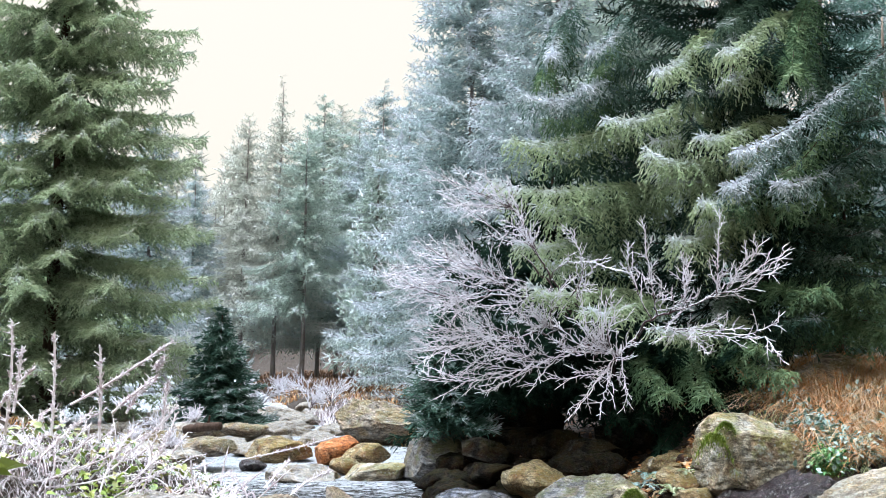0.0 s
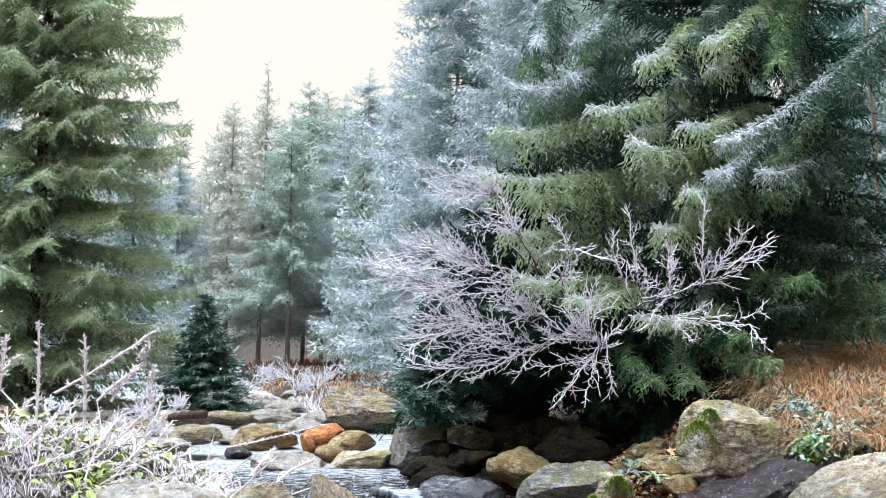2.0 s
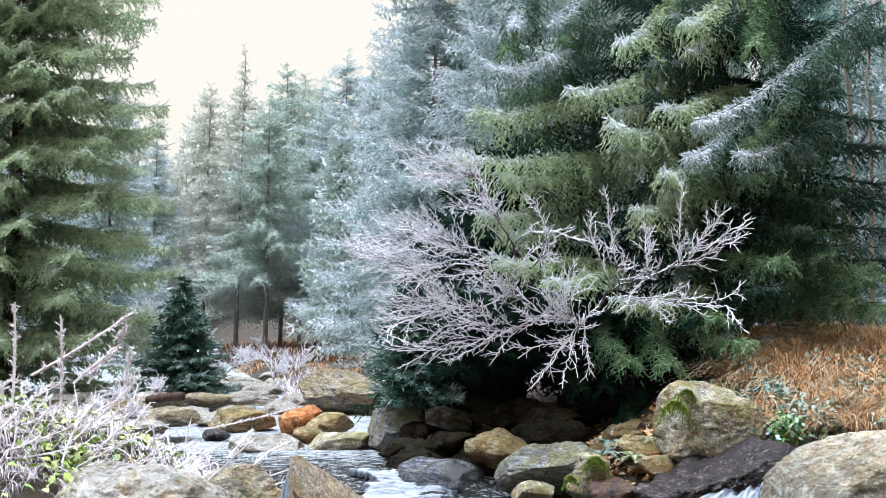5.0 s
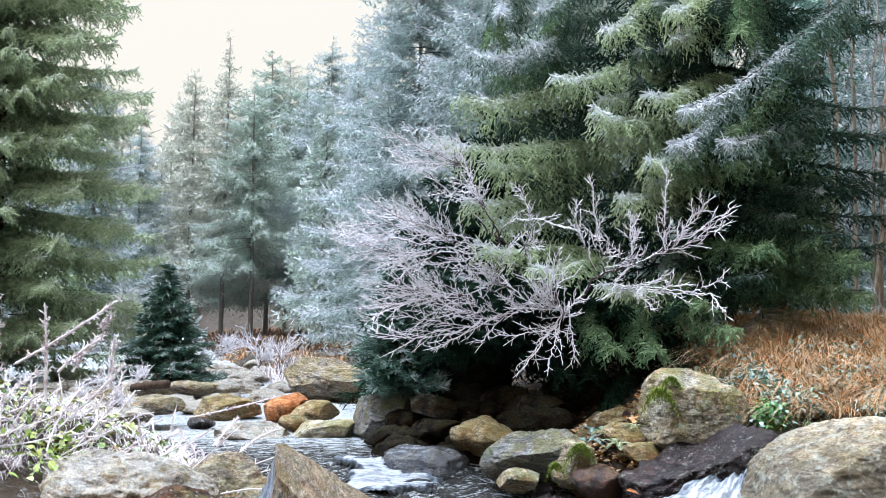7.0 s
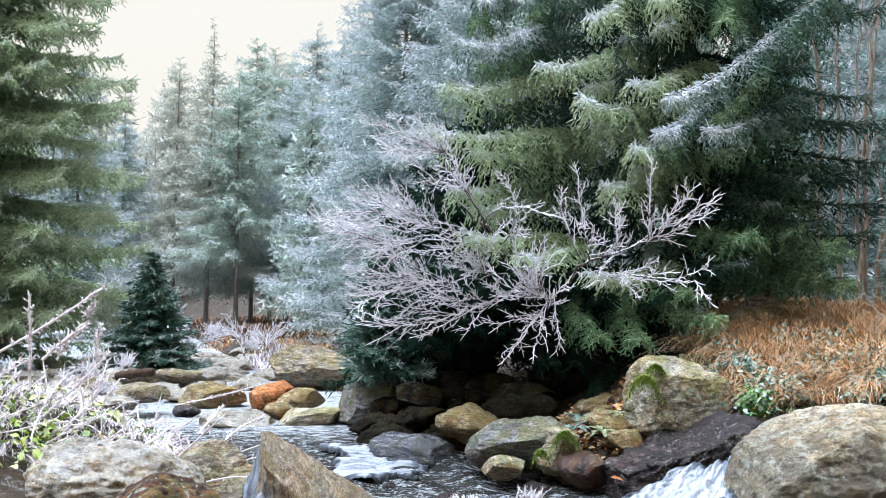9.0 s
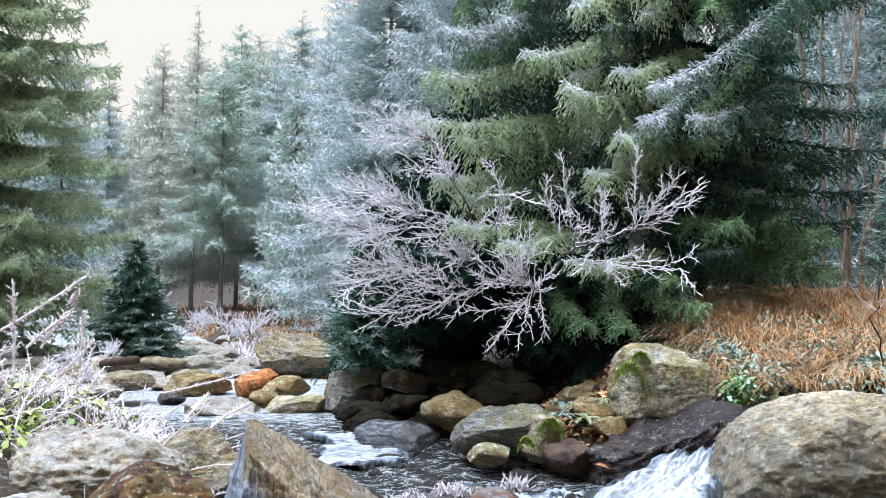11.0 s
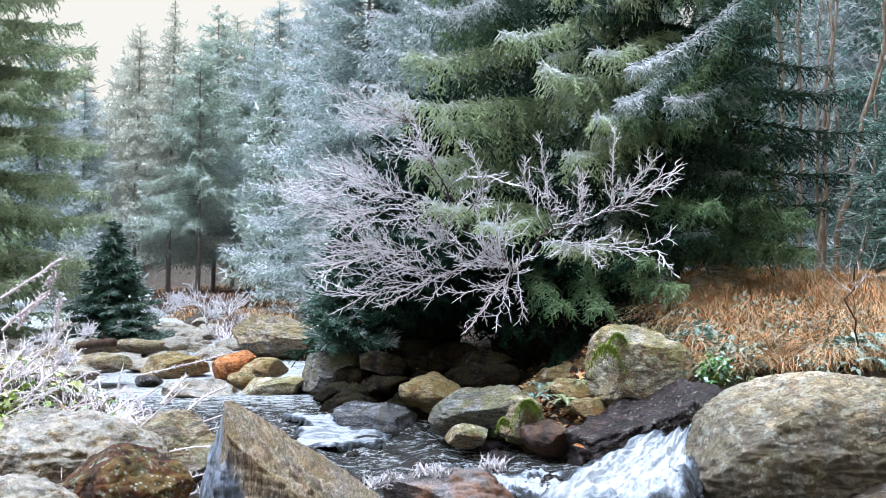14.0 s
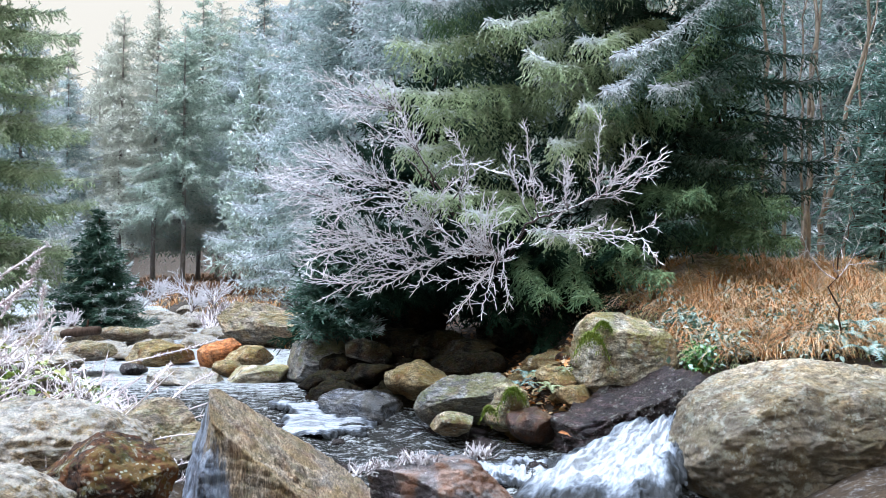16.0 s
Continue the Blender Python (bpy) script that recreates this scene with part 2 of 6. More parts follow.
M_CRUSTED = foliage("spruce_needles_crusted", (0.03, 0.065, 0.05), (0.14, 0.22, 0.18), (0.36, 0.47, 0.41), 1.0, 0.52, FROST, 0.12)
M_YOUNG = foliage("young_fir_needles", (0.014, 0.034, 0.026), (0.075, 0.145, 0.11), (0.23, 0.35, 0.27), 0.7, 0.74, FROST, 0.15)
# the same spruce inside: dark gaps between boughs made by needle colour
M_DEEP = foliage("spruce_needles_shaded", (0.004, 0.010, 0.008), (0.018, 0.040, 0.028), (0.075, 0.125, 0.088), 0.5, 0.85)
M_BARK = bark("spruce_bark", (0.025, 0.017, 0.012), (0.10, 0.065, 0.047))
M_BARK_FAR = bark("rimed_bark", (0.07, 0.05, 0.038), (0.19, 0.14, 0.11), 0.2)
M_BARK_PALE = bark("young_bark", (0.13, 0.105, 0.08), (0.43, 0.36, 0.28))
M_RIME_TWIG = bark("rimed_twig", (0.09, 0.06, 0.065), (0.24, 0.17, 0.18), 0.93, (0.67, 0.65, 0.68))
M_RIME_LIMB = bark("rimed_limb", (0.05, 0.035, 0.035), (0.15, 0.10, 0.105), 1.0, (0.76, 0.745, 0.79), True)
M_RIME_STALK = bark("rimed_stalk", (0.42, 0.30, 0.31), (0.64, 0.52, 0.54), 1.0, (0.84, 0.79, 0.82))
M_ROCK = stone("rock_tan", (0.19, 0.155, 0.115), (0.38, 0.325, 0.25), (0.52, 0.46, 0.38), (1, 1, 3), (20, 15, 0), 0.6, 0.25, 0.15)
M_ROCK_MOSS = stone("rock_mossy", (0.19, 0.165, 0.12), (0.50, 0.45, 0.335), (0.72, 0.67, 0.56), (1, 1, 2.5), (50, -30, 0), 0.95, 0.45, 0.25)
M_ROCK_YEL = stone("rock_ochre", (0.22, 0.15, 0.07), (0.40, 0.31, 0.16), (0.53, 0.46, 0.31), (1, 1, 3), (10, 25, 0), 0.3, 0.3, 0.4)
M_ROCK_ORG = stone("rock_orange", (0.42, 0.14, 0.04), (0.54, 0.22, 0.07), (0.52, 0.34, 0.19), (1, 1, 2), (0, 10, 0), 0.0, 0.0, 0.0)
M_ROCK_BIG = stone("rock_lichened", (0.28, 0.225, 0.15), (0.52, 0.445, 0.325), (0.68, 0.61, 0.49), (0.8, 0.8, 1.5), (12, -18, 0), 0.55, 0.1, 0.2, wet=0.4)
M_ROCK_FROST = stone("rock_frosted", (0.21, 0.175, 0.13), (0.45, 0.39, 0.31), (0.62, 0.56, 0.475), (1, 1, 3), (5, 10, 0), 0.6, 0.15, 0.12, 0.25)
M_ROCK_RUST = stone("rock_rusty", (0.012, 0.008, 0.006), (0.05, 0.021, 0.010), (0.15, 0.065, 0.025), (1, 1, 2), (30, 10, 0), 0.75, 0.25, 0.5, 0.0)
M_ROCK_SLAB = stone("rock_streaked_slab", (0.15, 0.12, 0.095), (0.42, 0.35, 0.265), (0.60, 0.53, 0.45), (5, 1.5, 0.7), (0, 28, 10), 0.15, 0.15, 0.2, sky_sheen=-0.12)
M_ROCK_GREY = stone("rock_grey", (0.13, 0.13, 0.125), (0.27, 0.27, 0.26), (0.42, 0.41, 0.39), (1, 1, 3), (15, 20, 0), 0.3, 0.35, 0.1)
M_ROCK_WET = stone("rock_wet_dark", (0.009, 0.006, 0.007), (0.036, 0.024, 0.027), (0.11, 0.078, 0.088), (1, 1, 4), (20, -20, 0), 0.3, 0.0, 0.0, 0.0, 0.16, 0.5)
M_ROCK_RED = stone("rock_wet_brown", (0.028, 0.013, 0.009), (0.075, 0.034, 0.024), (0.15, 0.085, 0.065), (1, 1, 3), (10, 10, 0), 0.2, 0.1, 0.4, 0.0, 0.25, 0.6)
M_ROCK_ICED = stone("rock_iced", (0.05, 0.04, 0.045), (0.13, 0.10, 0.105), (0.30, 0.27, 0.29), (1, 1, 3), (10, 10, 0), 0.15, 0.0, 0.7, 0.12, 0.28, 0.5)
M_ROCK_AWASH = stone("rock_awash", (0.05, 0.055, 0.068), (0.13, 0.145, 0.175), (0.26, 0.28, 0.32), (1, 1, 3), (20, 10, 0), 0.1, 0.0, 0.0, 0.0, 0.2, 0.6)
# near-black stone: the shade under the boughs is put into its colour
M_ROCK_SHADE = stone("rock_shade_tone", (0.008, 0.007, 0.006), (0.022, 0.020, 0.016), (0.055, 0.05, 0.042), (1, 1, 3), (20, 10, 0), 0.05, 0.05, 0.05, 0.0, 0.9, 0.04)
M_SOIL = speckled("forest_soil", [(0.3, (0.010, 0.007, 0.005)), (0.5, (0.03, 0.021, 0.013)), (0.7, (0.065, 0.046, 0.027))], 5, 45, 0.95, 0.15, 0.04)
M_STRAW = blades("dry_grass", [(0.25, (0.07, 0.03, 0.015)), (0.4, (0.40, 0.165, 0.03)), (0.52, (0.62, 0.265, 0.05)), (0.6, (0.22, 0.19, 0.07)), (0.7, (0.52, 0.36, 0.16)), (0.85, (0.56, 0.50, 0.38))], 0.1)
M_GRASS = blades("green_grass", [(0.1, (0.08, 0.14, 0.03)), (0.6, (0.22, 0.28, 0.07)), (0.95, (0.42, 0.40, 0.18))], 0.2)
M_FERN = blades("rimed_fern", [(0.1, (0.03, 0.10, 0.06)), (0.6, (0.11, 0.23, 0.17)), (0.95, (0.27, 0.40, 0.34))], 0.25)
M_FERN_GREEN = blades("green_fern", [(0.2, (0.035, 0.13, 0.025)), (0.6, (0.09, 0.26, 0.06)), (0.9, (0.22, 0.38, 0.12))], 0.05)
M_BRAMBLE = blades("bramble_leaf", [(0.1, (0.035, 0.08, 0.015)), (0.45, (0.10, 0.18, 0.03)), (0.7, (0.28, 0.30, 0.05)), (0.95, (0.20, 0.06, 0.04))], 0.12)
M_LEAF = blades("fresh_leaf", [(0.2, (0.14, 0.24, 0.03)), (0.6, (0.30, 0.42, 0.06)), (0.9, (0.45, 0.45, 0.09))], 0.08, 0.5)
M_MOSS = blades("moss", [(0.15, (0.05, 0.09, 0.015)), (0.55, (0.16, 0.22, 0.03)), (0.9, (0.34, 0.38, 0.07))], 0.0)
M_LITTER = blades("leaf_litter", [(0.1, (0.04, 0.02, 0.012)), (0.5, (0.12, 0.06, 0.028)), (0.95, (0.26, 0.15, 0.07))], 0.0)


def water_material():
    m, nt, b = material("stream_water", 0.08, 0.5)
    pos = n_geo(nt, "Position")
    b.inputs["IOR"].default_value = 1.33
    bed = n_ramp(nt, n_noise(nt, pos, 2.6, 6, 0.7), [(0.35, (0.008, 0.009, 0.008)), (0.55, (0.04, 0.04, 0.036)), (0.75, (0.10, 0.104, 0.10))])
    flow = nt.nodes.new("ShaderNodeMapping")
    nt.links.new(pos, flow.inputs[0])
    flow.inputs["Scale"].default_value, flow.inputs["Rotation"].default_value = (1.0, 2.2, 1.0), (0, 0, radians(-35))
    rip = n_noise(nt, flow.outputs[0], 7, 6, 0.7, 0.6)
    fine = n_noise(nt, flow.outputs[0], 34, 5, 0.8, 0.5)
    sep = nt.nodes.new("ShaderNodeSeparateXYZ")
    nt.links.new(pos, sep.inputs[0])
    sky_white = n_range(nt, sep.outputs[1], 11.2, 13.5, 0.01, 0.115)      # upper reach whiter: broken water, and sky reflection painted as white
    mix = n_math(nt, "ADD", n_math(nt, "ADD", n_math(nt, "MULTIPLY", rip, 0.5), n_math(nt, "MULTIPLY", fine, 0.5)), sky_white)
    # froth, with glints on the ripples painted in the same white
    froth_glint = n_range(nt, mix, 0.515, 0.60)
    put(nt, b.inputs["Base Color"], n_mix(nt, n_math(nt, "MULTIPLY", froth_glint, 0.85), bed, (0.70, 0.75, 0.80)))
    put(nt, b.inputs["Roughness"], n_range(nt, froth_glint, 0, 1, 0.06, 0.5))
    put(nt, b.inputs["Normal"], n_bump(nt, fine, 1.0, 0.06, n_bump(nt, rip, 1.0, 0.2)))
    return m


def foam_material():
    m, nt, b = material("white_water", 0.45, 0.25)
    at = nt.nodes.new("ShaderNodeAttribute")
    at.attribute_name = "flow"
    f = n_noise(nt, at.outputs["Vector"], 4.2, 8, 0.7, 0.5)
    f2 = n_noise(nt, at.outputs["Vector"], 19.0, 6, 0.8, 0.3)
    f = n_math(nt, "ADD", n_math(nt, "MULTIPLY", f, 0.6), n_math(nt, "MULTIPLY", f2, 0.4))
    core = nt.nodes.new("ShaderNodeAttribute")
    core.attribute_name = "tip"
    f = n_math(nt, "ADD", f, n_math(nt, "MULTIPLY", n_math(nt, "SUBTRACT", core.outputs["Fac"], 0.6), 0.4))
    put(nt, b.inputs["Base Color"], n_ramp(nt, f, [(0.40, (0.012, 0.015, 0.018)), (0.49, (0.07, 0.085, 0.11)), (0.57, (0.20, 0.23, 0.275)), (0.70, (0.42, 0.45, 0.50))]))
    put(nt, b.inputs["Normal"], n_bump(nt, f, 0.8, 0.05))
    return m


M_WATER, M_FOAM = water_material(), foam_material()


# ---------------------------------------------------------------- mesh helpers
def mesh_of(name, verts, tris, materials, index=None, tip=None, smooth=False):
    """A mesh from arrays of corners and triangles."""
    verts, tris = np.asarray(verts, np.float32), np.asarray(tris, np.int32)
    me = bpy.data.meshes.new(name)
    me.vertices.add(len(verts))
    me.vertices.foreach_set("co", verts.ravel())
    me.loops.add(tris.size)
    me.loops.foreach_set("vertex_index", tris.ravel())
    k = tris.shape[1]
    me.polygons.add(len(tris))
    me.polygons.foreach_set("loop_start", np.arange(0, tris.size, k, dtype=np.int32))
    for m in materials:
        me.materials.append(m)
    if index is not None:
        me.polygons.foreach_set("material_index", np.asarray(index, np.int32))
    me.polygons.foreach_set("use_smooth", np.full(len(tris), smooth))
    if tip is not None:
        me.attributes.new("tip", "FLOAT", "POINT").data.foreach_set("value", np.asarray(tip, np.float32))
    me.update(calc_edges=True)
    me.validate()
    return me


def thing(name, label, category, at=(0, 0, 0), data=None, group="", kind="", turn=0.0):
    ob = new(name, data)
    ob.matrix_basis = Matrix.Translation(at) @ Matrix.Rotation(turn, 4, "Z")
    return tagged(ob, label, category, group, kind)


def part(name, me, parent, label=""):
    ob = new(name, me)
    ob.parent = parent
    return tagged(ob, label)


def lattice(ix, iy, iz, seed):
    h = (ix * 374761393 + iy * 668265263 + iz * 2147483647 + seed * 1274126177) & 0xFFFFFFFF
    h = ((h ^ (h >> 13)) * 1274126177) & 0xFFFFFFFF
    return ((h ^ (h >> 16)) & 0xFFFF) / 65535.0


def field(p, seed=0, octaves=1, gain=0.5):
    """Smooth noise from -1 to 1 at points p (n, 3)."""
    total, amp, q = np.zeros(len(p)), 1.0, np.asarray(p, float)
    for o in range(octaves):
        i = np.floor(q).astype(np.int64)
        f = q - i
        f = f * f * (3 - 2 * f)
        v = 0
        for dx in (0, 1):
            for dy in (0, 1):
                for dz in (0, 1):
                    w = (f[:, 0] if dx else 1 - f[:, 0]) * (f[:, 1] if dy else 1 - f[:, 1]) * (f[:, 2] if dz else 1 - f[:, 2])
                    v = v + w * lattice(i[:, 0] + dx, i[:, 1] + dy, i[:, 2] + dz, seed + o)
        total, amp, q = total + amp * (2 * v - 1), amp * gain, q * 2.03 + 17.1
    return total


def sides_of(a):
    """Two directions square to each of the directions a (n, 3)."""
    ref = np.where(np.abs(a[:, 2:3]) > 0.9, np.array([[1.0, 0, 0]]), np.array([[0, 0, 1.0]]))
    b = np.cross(a, ref)
    b /= np.linalg.norm(b, axis=1, keepdims=True) + 1e-9
    return b, np.cross(a, b)


def sprigs(p0, p1, r, tip, rng, needles=6, reach=0.03, width=0.007):
    """Needle-clad twigs from p0 to p1: a slim bristly body each, with needles that stand off it."""
    n = len(p0)
    a = p1 - p0
    ln = np.linalg.norm(a, axis=1, keepdims=True) + 1e-9
    a = a / ln
    b, c = sides_of(a)
    v, t = [], []
    ph = rng.uniform(0, 6.28, (n, 1))
    for ring, (s, k) in enumerate(((0.0, 1.0), (0.72, 0.72))):
        for j in range(3):
            ang = ph + j * 2.094 + ring * 0.6
            v.append(p0 + a * ln * s + (b * np.cos(ang) + c * np.sin(ang)) * (r * k)[:, None])
    v.append(p1)
    V = np.stack(v, 1)
    base = (np.arange(n) * 7)[:, None]
    T = []
    for j in range(3):
        q = (j + 1) % 3
        T += [(j, q, 3 + q), (j, 3 + q, 3 + j), (3 + j, 3 + q, 6)]
    F = (base[:, :, None] + np.array(T)[None]).reshape(-1, 3)
    V2 = V.reshape(-1, 3)
    tp = np.repeat(tip, 7)
    if needles:
        s = rng.uniform(0.05, 0.98, (n, needles, 1))
        ang = rng.uniform(0, 6.28, (n, needles, 1))
        out = b[:, None] * np.cos(ang) + c[:, None] * np.sin(ang)
        side = np.cross(np.broadcast_to(a[:, None], out.shape), out)
        root = p0[:, None] + (a * ln)[:, None] * s
        size = reach * rng.uniform(0.7, 1.25, (n, needles, 1))
        w = side * width
        N = np.stack([root - w, root + w, root + (out * 0.75 + a[:, None] * 0.75) * size], 2).reshape(-1, 3)
        F = np.concatenate([F, len(V2) + np.arange(n * needles * 3).reshape(-1, 3)])
        tp = np.concatenate([tp, np.repeat(np.clip(tip + 0.1, 0, 1), needles * 3)])
        V2 = np.concatenate([V2, N])
    return V2, F, tp


def tube(points, radii, n=5):
    """A tapered, closed-ended stem along points."""
    P, R = np.asarray(points, float), np.asarray(radii, float)
    d = np.gradient(P, axis=0)
    d /= np.linalg.norm(d, axis=1, keepdims=True) + 1e-9
    b, c = sides_of(d)
    ang = np.arange(n) * 2 * math.pi / n
    V = P[:, None] + R[:, None, None] * (b[:, None] * np.cos(ang)[None, :, None] + c[:, None] * np.sin(ang)[None, :, None])
    F = []
    for i in range(len(P) - 1):
        for j in range(n):
            q = (j + 1) % n
            F += [(i * n + j, i * n + q, (i + 1) * n + q), (i * n + j, (i + 1) * n + q, (i + 1) * n + j)]
    m = (len(P) - 1) * n
    F += [(m, m + j, m + j + 1) for j in range(1, n - 1)]
    return V.reshape(-1, 3), np.array(F)


def join(pieces):
    V, F, k = [], [], 0
    for v, f in pieces:
        V.append(v), F.append(f + k)
        k += len(v)
    return np.concatenate(V), np.concatenate(F)


def bough(rng, L, rise=0.05, droop=0.25, hang=0.5, gap=0.1, twig=0.105, spread=0.26, thick=0.006, needles=17, reach=0.026, width=0.0027, bare=0.03):
    """One bough along +x: a plume of short side shoots on a sagging axis that lifts at its tip, with a fringe hanging below it.
    Returns corners, triangles, slots, tips."""
    wob, bow = rng.uniform(0, 6), rng.uniform(-0.12, 0.12)

    def axis(s):
        return np.array([L * s, L * bow * s * s + 0.03 * L * math.sin(6 * s + wob), L * (rise * s - droop * s * s + 0.62 * droop * s ** 4)])
    p0, p1, tp = [], [], []
    n = max(4, int(L / gap))
    for i in range(n):
        s = min(max(bare + (1 - bare) * (i + rng.uniform(-0.3, 0.3)) / n, bare), 0.99)
        o = axis(s)
        for side in (-1, 1):
            l = L * spread * (1 - s) ** 0.6 * min(1.0, 0.3 + 2.0 * s) * rng.uniform(0.55, 1.2) + 0.05
            an = radians(rng.uniform(32, 62))
            d = np.array([math.cos(an), side * math.sin(an), rng.uniform(-0.1, 0.18)])
            k = max(2, int(l / (twig * 0.5)))
            for j in range(k):
                t = (j + rng.uniform(0.2, 0.8)) / k
                q = o + d * l * t - np.array([0, 0, hang * l * t * t])
                e = d * 0.9 + np.array([-d[1], d[0], 0]) * (0.7 if j % 2 else -0.7) * rng.uniform(0.5, 1.2) + np.array([0, 0, rng.uniform(-0.5, 0.25) - 0.5 * hang * t])
                e *= twig * rng.uniform(0.7, 1.2) * (1.2 - 0.4 * t) / np.linalg.norm(e)
                p0.append(q), p1.append(q + e), tp.append(min(1.0, 0.5 * t + 0.5 * s))
                if rng.uniform() < 0.55 * hang:
                    e = np.array([rng.normal() * 0.2, rng.normal() * 0.2, -1.0]) * twig * rng.uniform(0.8, 1.8)
                    p0.append(q), p1.append(q + e), tp.append(0.35 * s)
        if i % 2:
            p0.append(o), p1.append(o + np.array([twig, rng.uniform(-0.04, 0.04), 0.3 * twig])), tp.append(s)
    p0.append(axis(0.95)), p1.append(axis(1.0) + np.array([twig * 0.7, 0, 0.02])), tp.append(1.0)
    p0, p1, tp = np.array(p0), np.array(p1), np.array(tp)
    V, F, T = sprigs(p0, p1, np.full(len(p0), thick) * rng.uniform(0.75, 1.2, len(p0)), tp, rng, needles, reach, width)
    ss = np.linspace(0, 1, 7)
    w, f = tube([axis(s) for s in ss], 0.004 + 0.007 * L * (1 - ss), 4)
    slot = np.concatenate([np.zeros(len(F), int), np.ones(len(f), int)])
    return np.concatenate([V, w]), np.concatenate([F, f + len(V)]), slot, np.concatenate([T, np.zeros(len(w))])


def spray(rng, L, width=0.34, hang=0.8, rise=0.1, droop=0.3, step=0.055, gap=0.03, twig=0.07, thick=0.0095, needles=4, bare=0.06):
    """One bough along +x: branchlets leave a bowed axis to both sides and droop, each a flat fan of short brush-like twigs, in clumps.
    Returns corners, triangles, slots, tips."""
    wob, bow = rng.uniform(0, 6), rng.uniform(-0.1, 0.1)

    def axis(s):
        return np.stack([L * s, L * bow * s * s + 0.02 * L * np.sin(5 * s + wob), L * (rise * s - droop * s * s + 0.7 * droop * s ** 4)], -1)
    n = max(4, int(L * (1 - bare) / step))
    s = np.clip(bare + (1 - bare) * (np.repeat(np.arange(n), 2) + rng.uniform(-0.4, 0.4, 2 * n)) / n, bare, 0.99)
    side = np.tile([-1.0, 1.0], n)
    clump = 0.58 + 0.42 * np.sin(L * 19 * s + wob + side) * np.sin(L * 7 * s + 2 * wob)
    l = width * (1 - s) ** 0.45 * np.minimum(1.0, 0.6 + 1.5 * s) * clump * rng.uniform(0.6, 1.2, 2 * n) + 0.07
    an = np.radians(rng.uniform(38, 66, 2 * n))
    d = np.stack([np.cos(an), side * np.sin(an), rng.uniform(-0.05, 0.2, 2 * n)], 1)
    fall = hang * rng.uniform(0.55, 1.35, 2 * n)
    k = np.maximum(2, (l / gap).astype(int))
    i = np.repeat(np.arange(2 * n), k)
    j = np.arange(len(i)) - np.repeat(np.cumsum(k) - k, k)
    t = ((j + rng.uniform(0.1, 0.9, len(i))) / k[i])[:, None]
    q = axis(s)[i] + d[i] * l[i, None] * t
    q[:, 2:] -= (fall * l)[i, None] * t ** 1.7
    tan = d[i].copy()
    tan[:, 2:] -= 1.7 * fall[i, None] * t ** 0.7
    tan /= np.linalg.norm(tan, axis=1, keepdims=True)
    lat = np.stack([d[i, 1], -d[i, 0], np.zeros(len(i))], 1)
    e = tan * 0.85 + lat * (np.where(j % 2, 0.75, -0.75) * rng.uniform(0.3, 1.1, len(i)))[:, None] + rng.normal(size=q.shape) * 0.24
    e *= (twig * rng.uniform(0.5, 1.4, len(i)) / np.linalg.norm(e, axis=1))[:, None] * (1.15 - 0.4 * t)
    tp = np.clip(0.6 * s[i] + 0.45 * (1 - t[:, 0]) ** 1.5, 0, 1)
    a = np.repeat(np.linspace(0.08, 0.98, max(3, int(L / step))), 3)
    f = np.tile(np.array([0.9 * twig, 0, 0.3 * twig]), (len(a), 1)) + rng.normal(size=(len(a), 3)) * 0.45 * twig
    p0, tp = np.concatenate([q, axis(a)]), np.concatenate([tp, 0.3 + 0.7 * a])
    p1 = p0 + np.concatenate([e, f])
    V, F, T = sprigs(p0, p1, np.full(len(p0), thick) * rng.uniform(0.75, 1.25, len(p0)), tp, rng, needles, thick * 2.4, thick * 0.5)
    ss = np.linspace(0, 1, 9)
    w, f = tube(axis(ss), 0.003 + 0.0035 * L * (1 - ss), 5)
    slot = np.concatenate([np.zeros(len(F), int), np.ones(len(f), int)])
    return np.concatenate([V, w]), np.concatenate([F, f + len(V)]), slot, np.concatenate([T, np.zeros(len(w))])


def trunk_mesh(rng, height, r0, material_, lean=0.02, n=9):
    s = np.linspace(0, 1, 14)
    wob = rng.uniform(0, 6)
    P = np.stack([lean * height * s + 0.03 * np.sin(4 * s + wob), 0.03 * np.cos(5 * s + wob), height * s - 0.15], 1)
    V, F = tube(P, r0 * (1 - s) ** 0.85 + 0.008 + 0.5 * r0 * np.exp(-s * 30), n)
    return mesh_of("trunk", V, F, [material_], smooth=True)


def whorls(rng, height, low, step, radius, profile=0.75, count=6):
    """Where the boughs of a spruce leave its trunk: height, turn, length, pitch."""
    out, h = [], low
    while h < height - 0.12:
        f = (h - low) / (height - low)
        for k in range(count):
            r = radius * (1 - f) ** profile * rng.uniform(0.72, 1.12)
            out.append((h + rng.uniform(-0.5, 0.5) * step, rng.uniform(0, 6.283), max(0.12, r), radians(-6 + 34 * f * f + rng.uniform(-7, 7))))
        h += step * (0.6 + 0.4 * (1 - f))
    return out


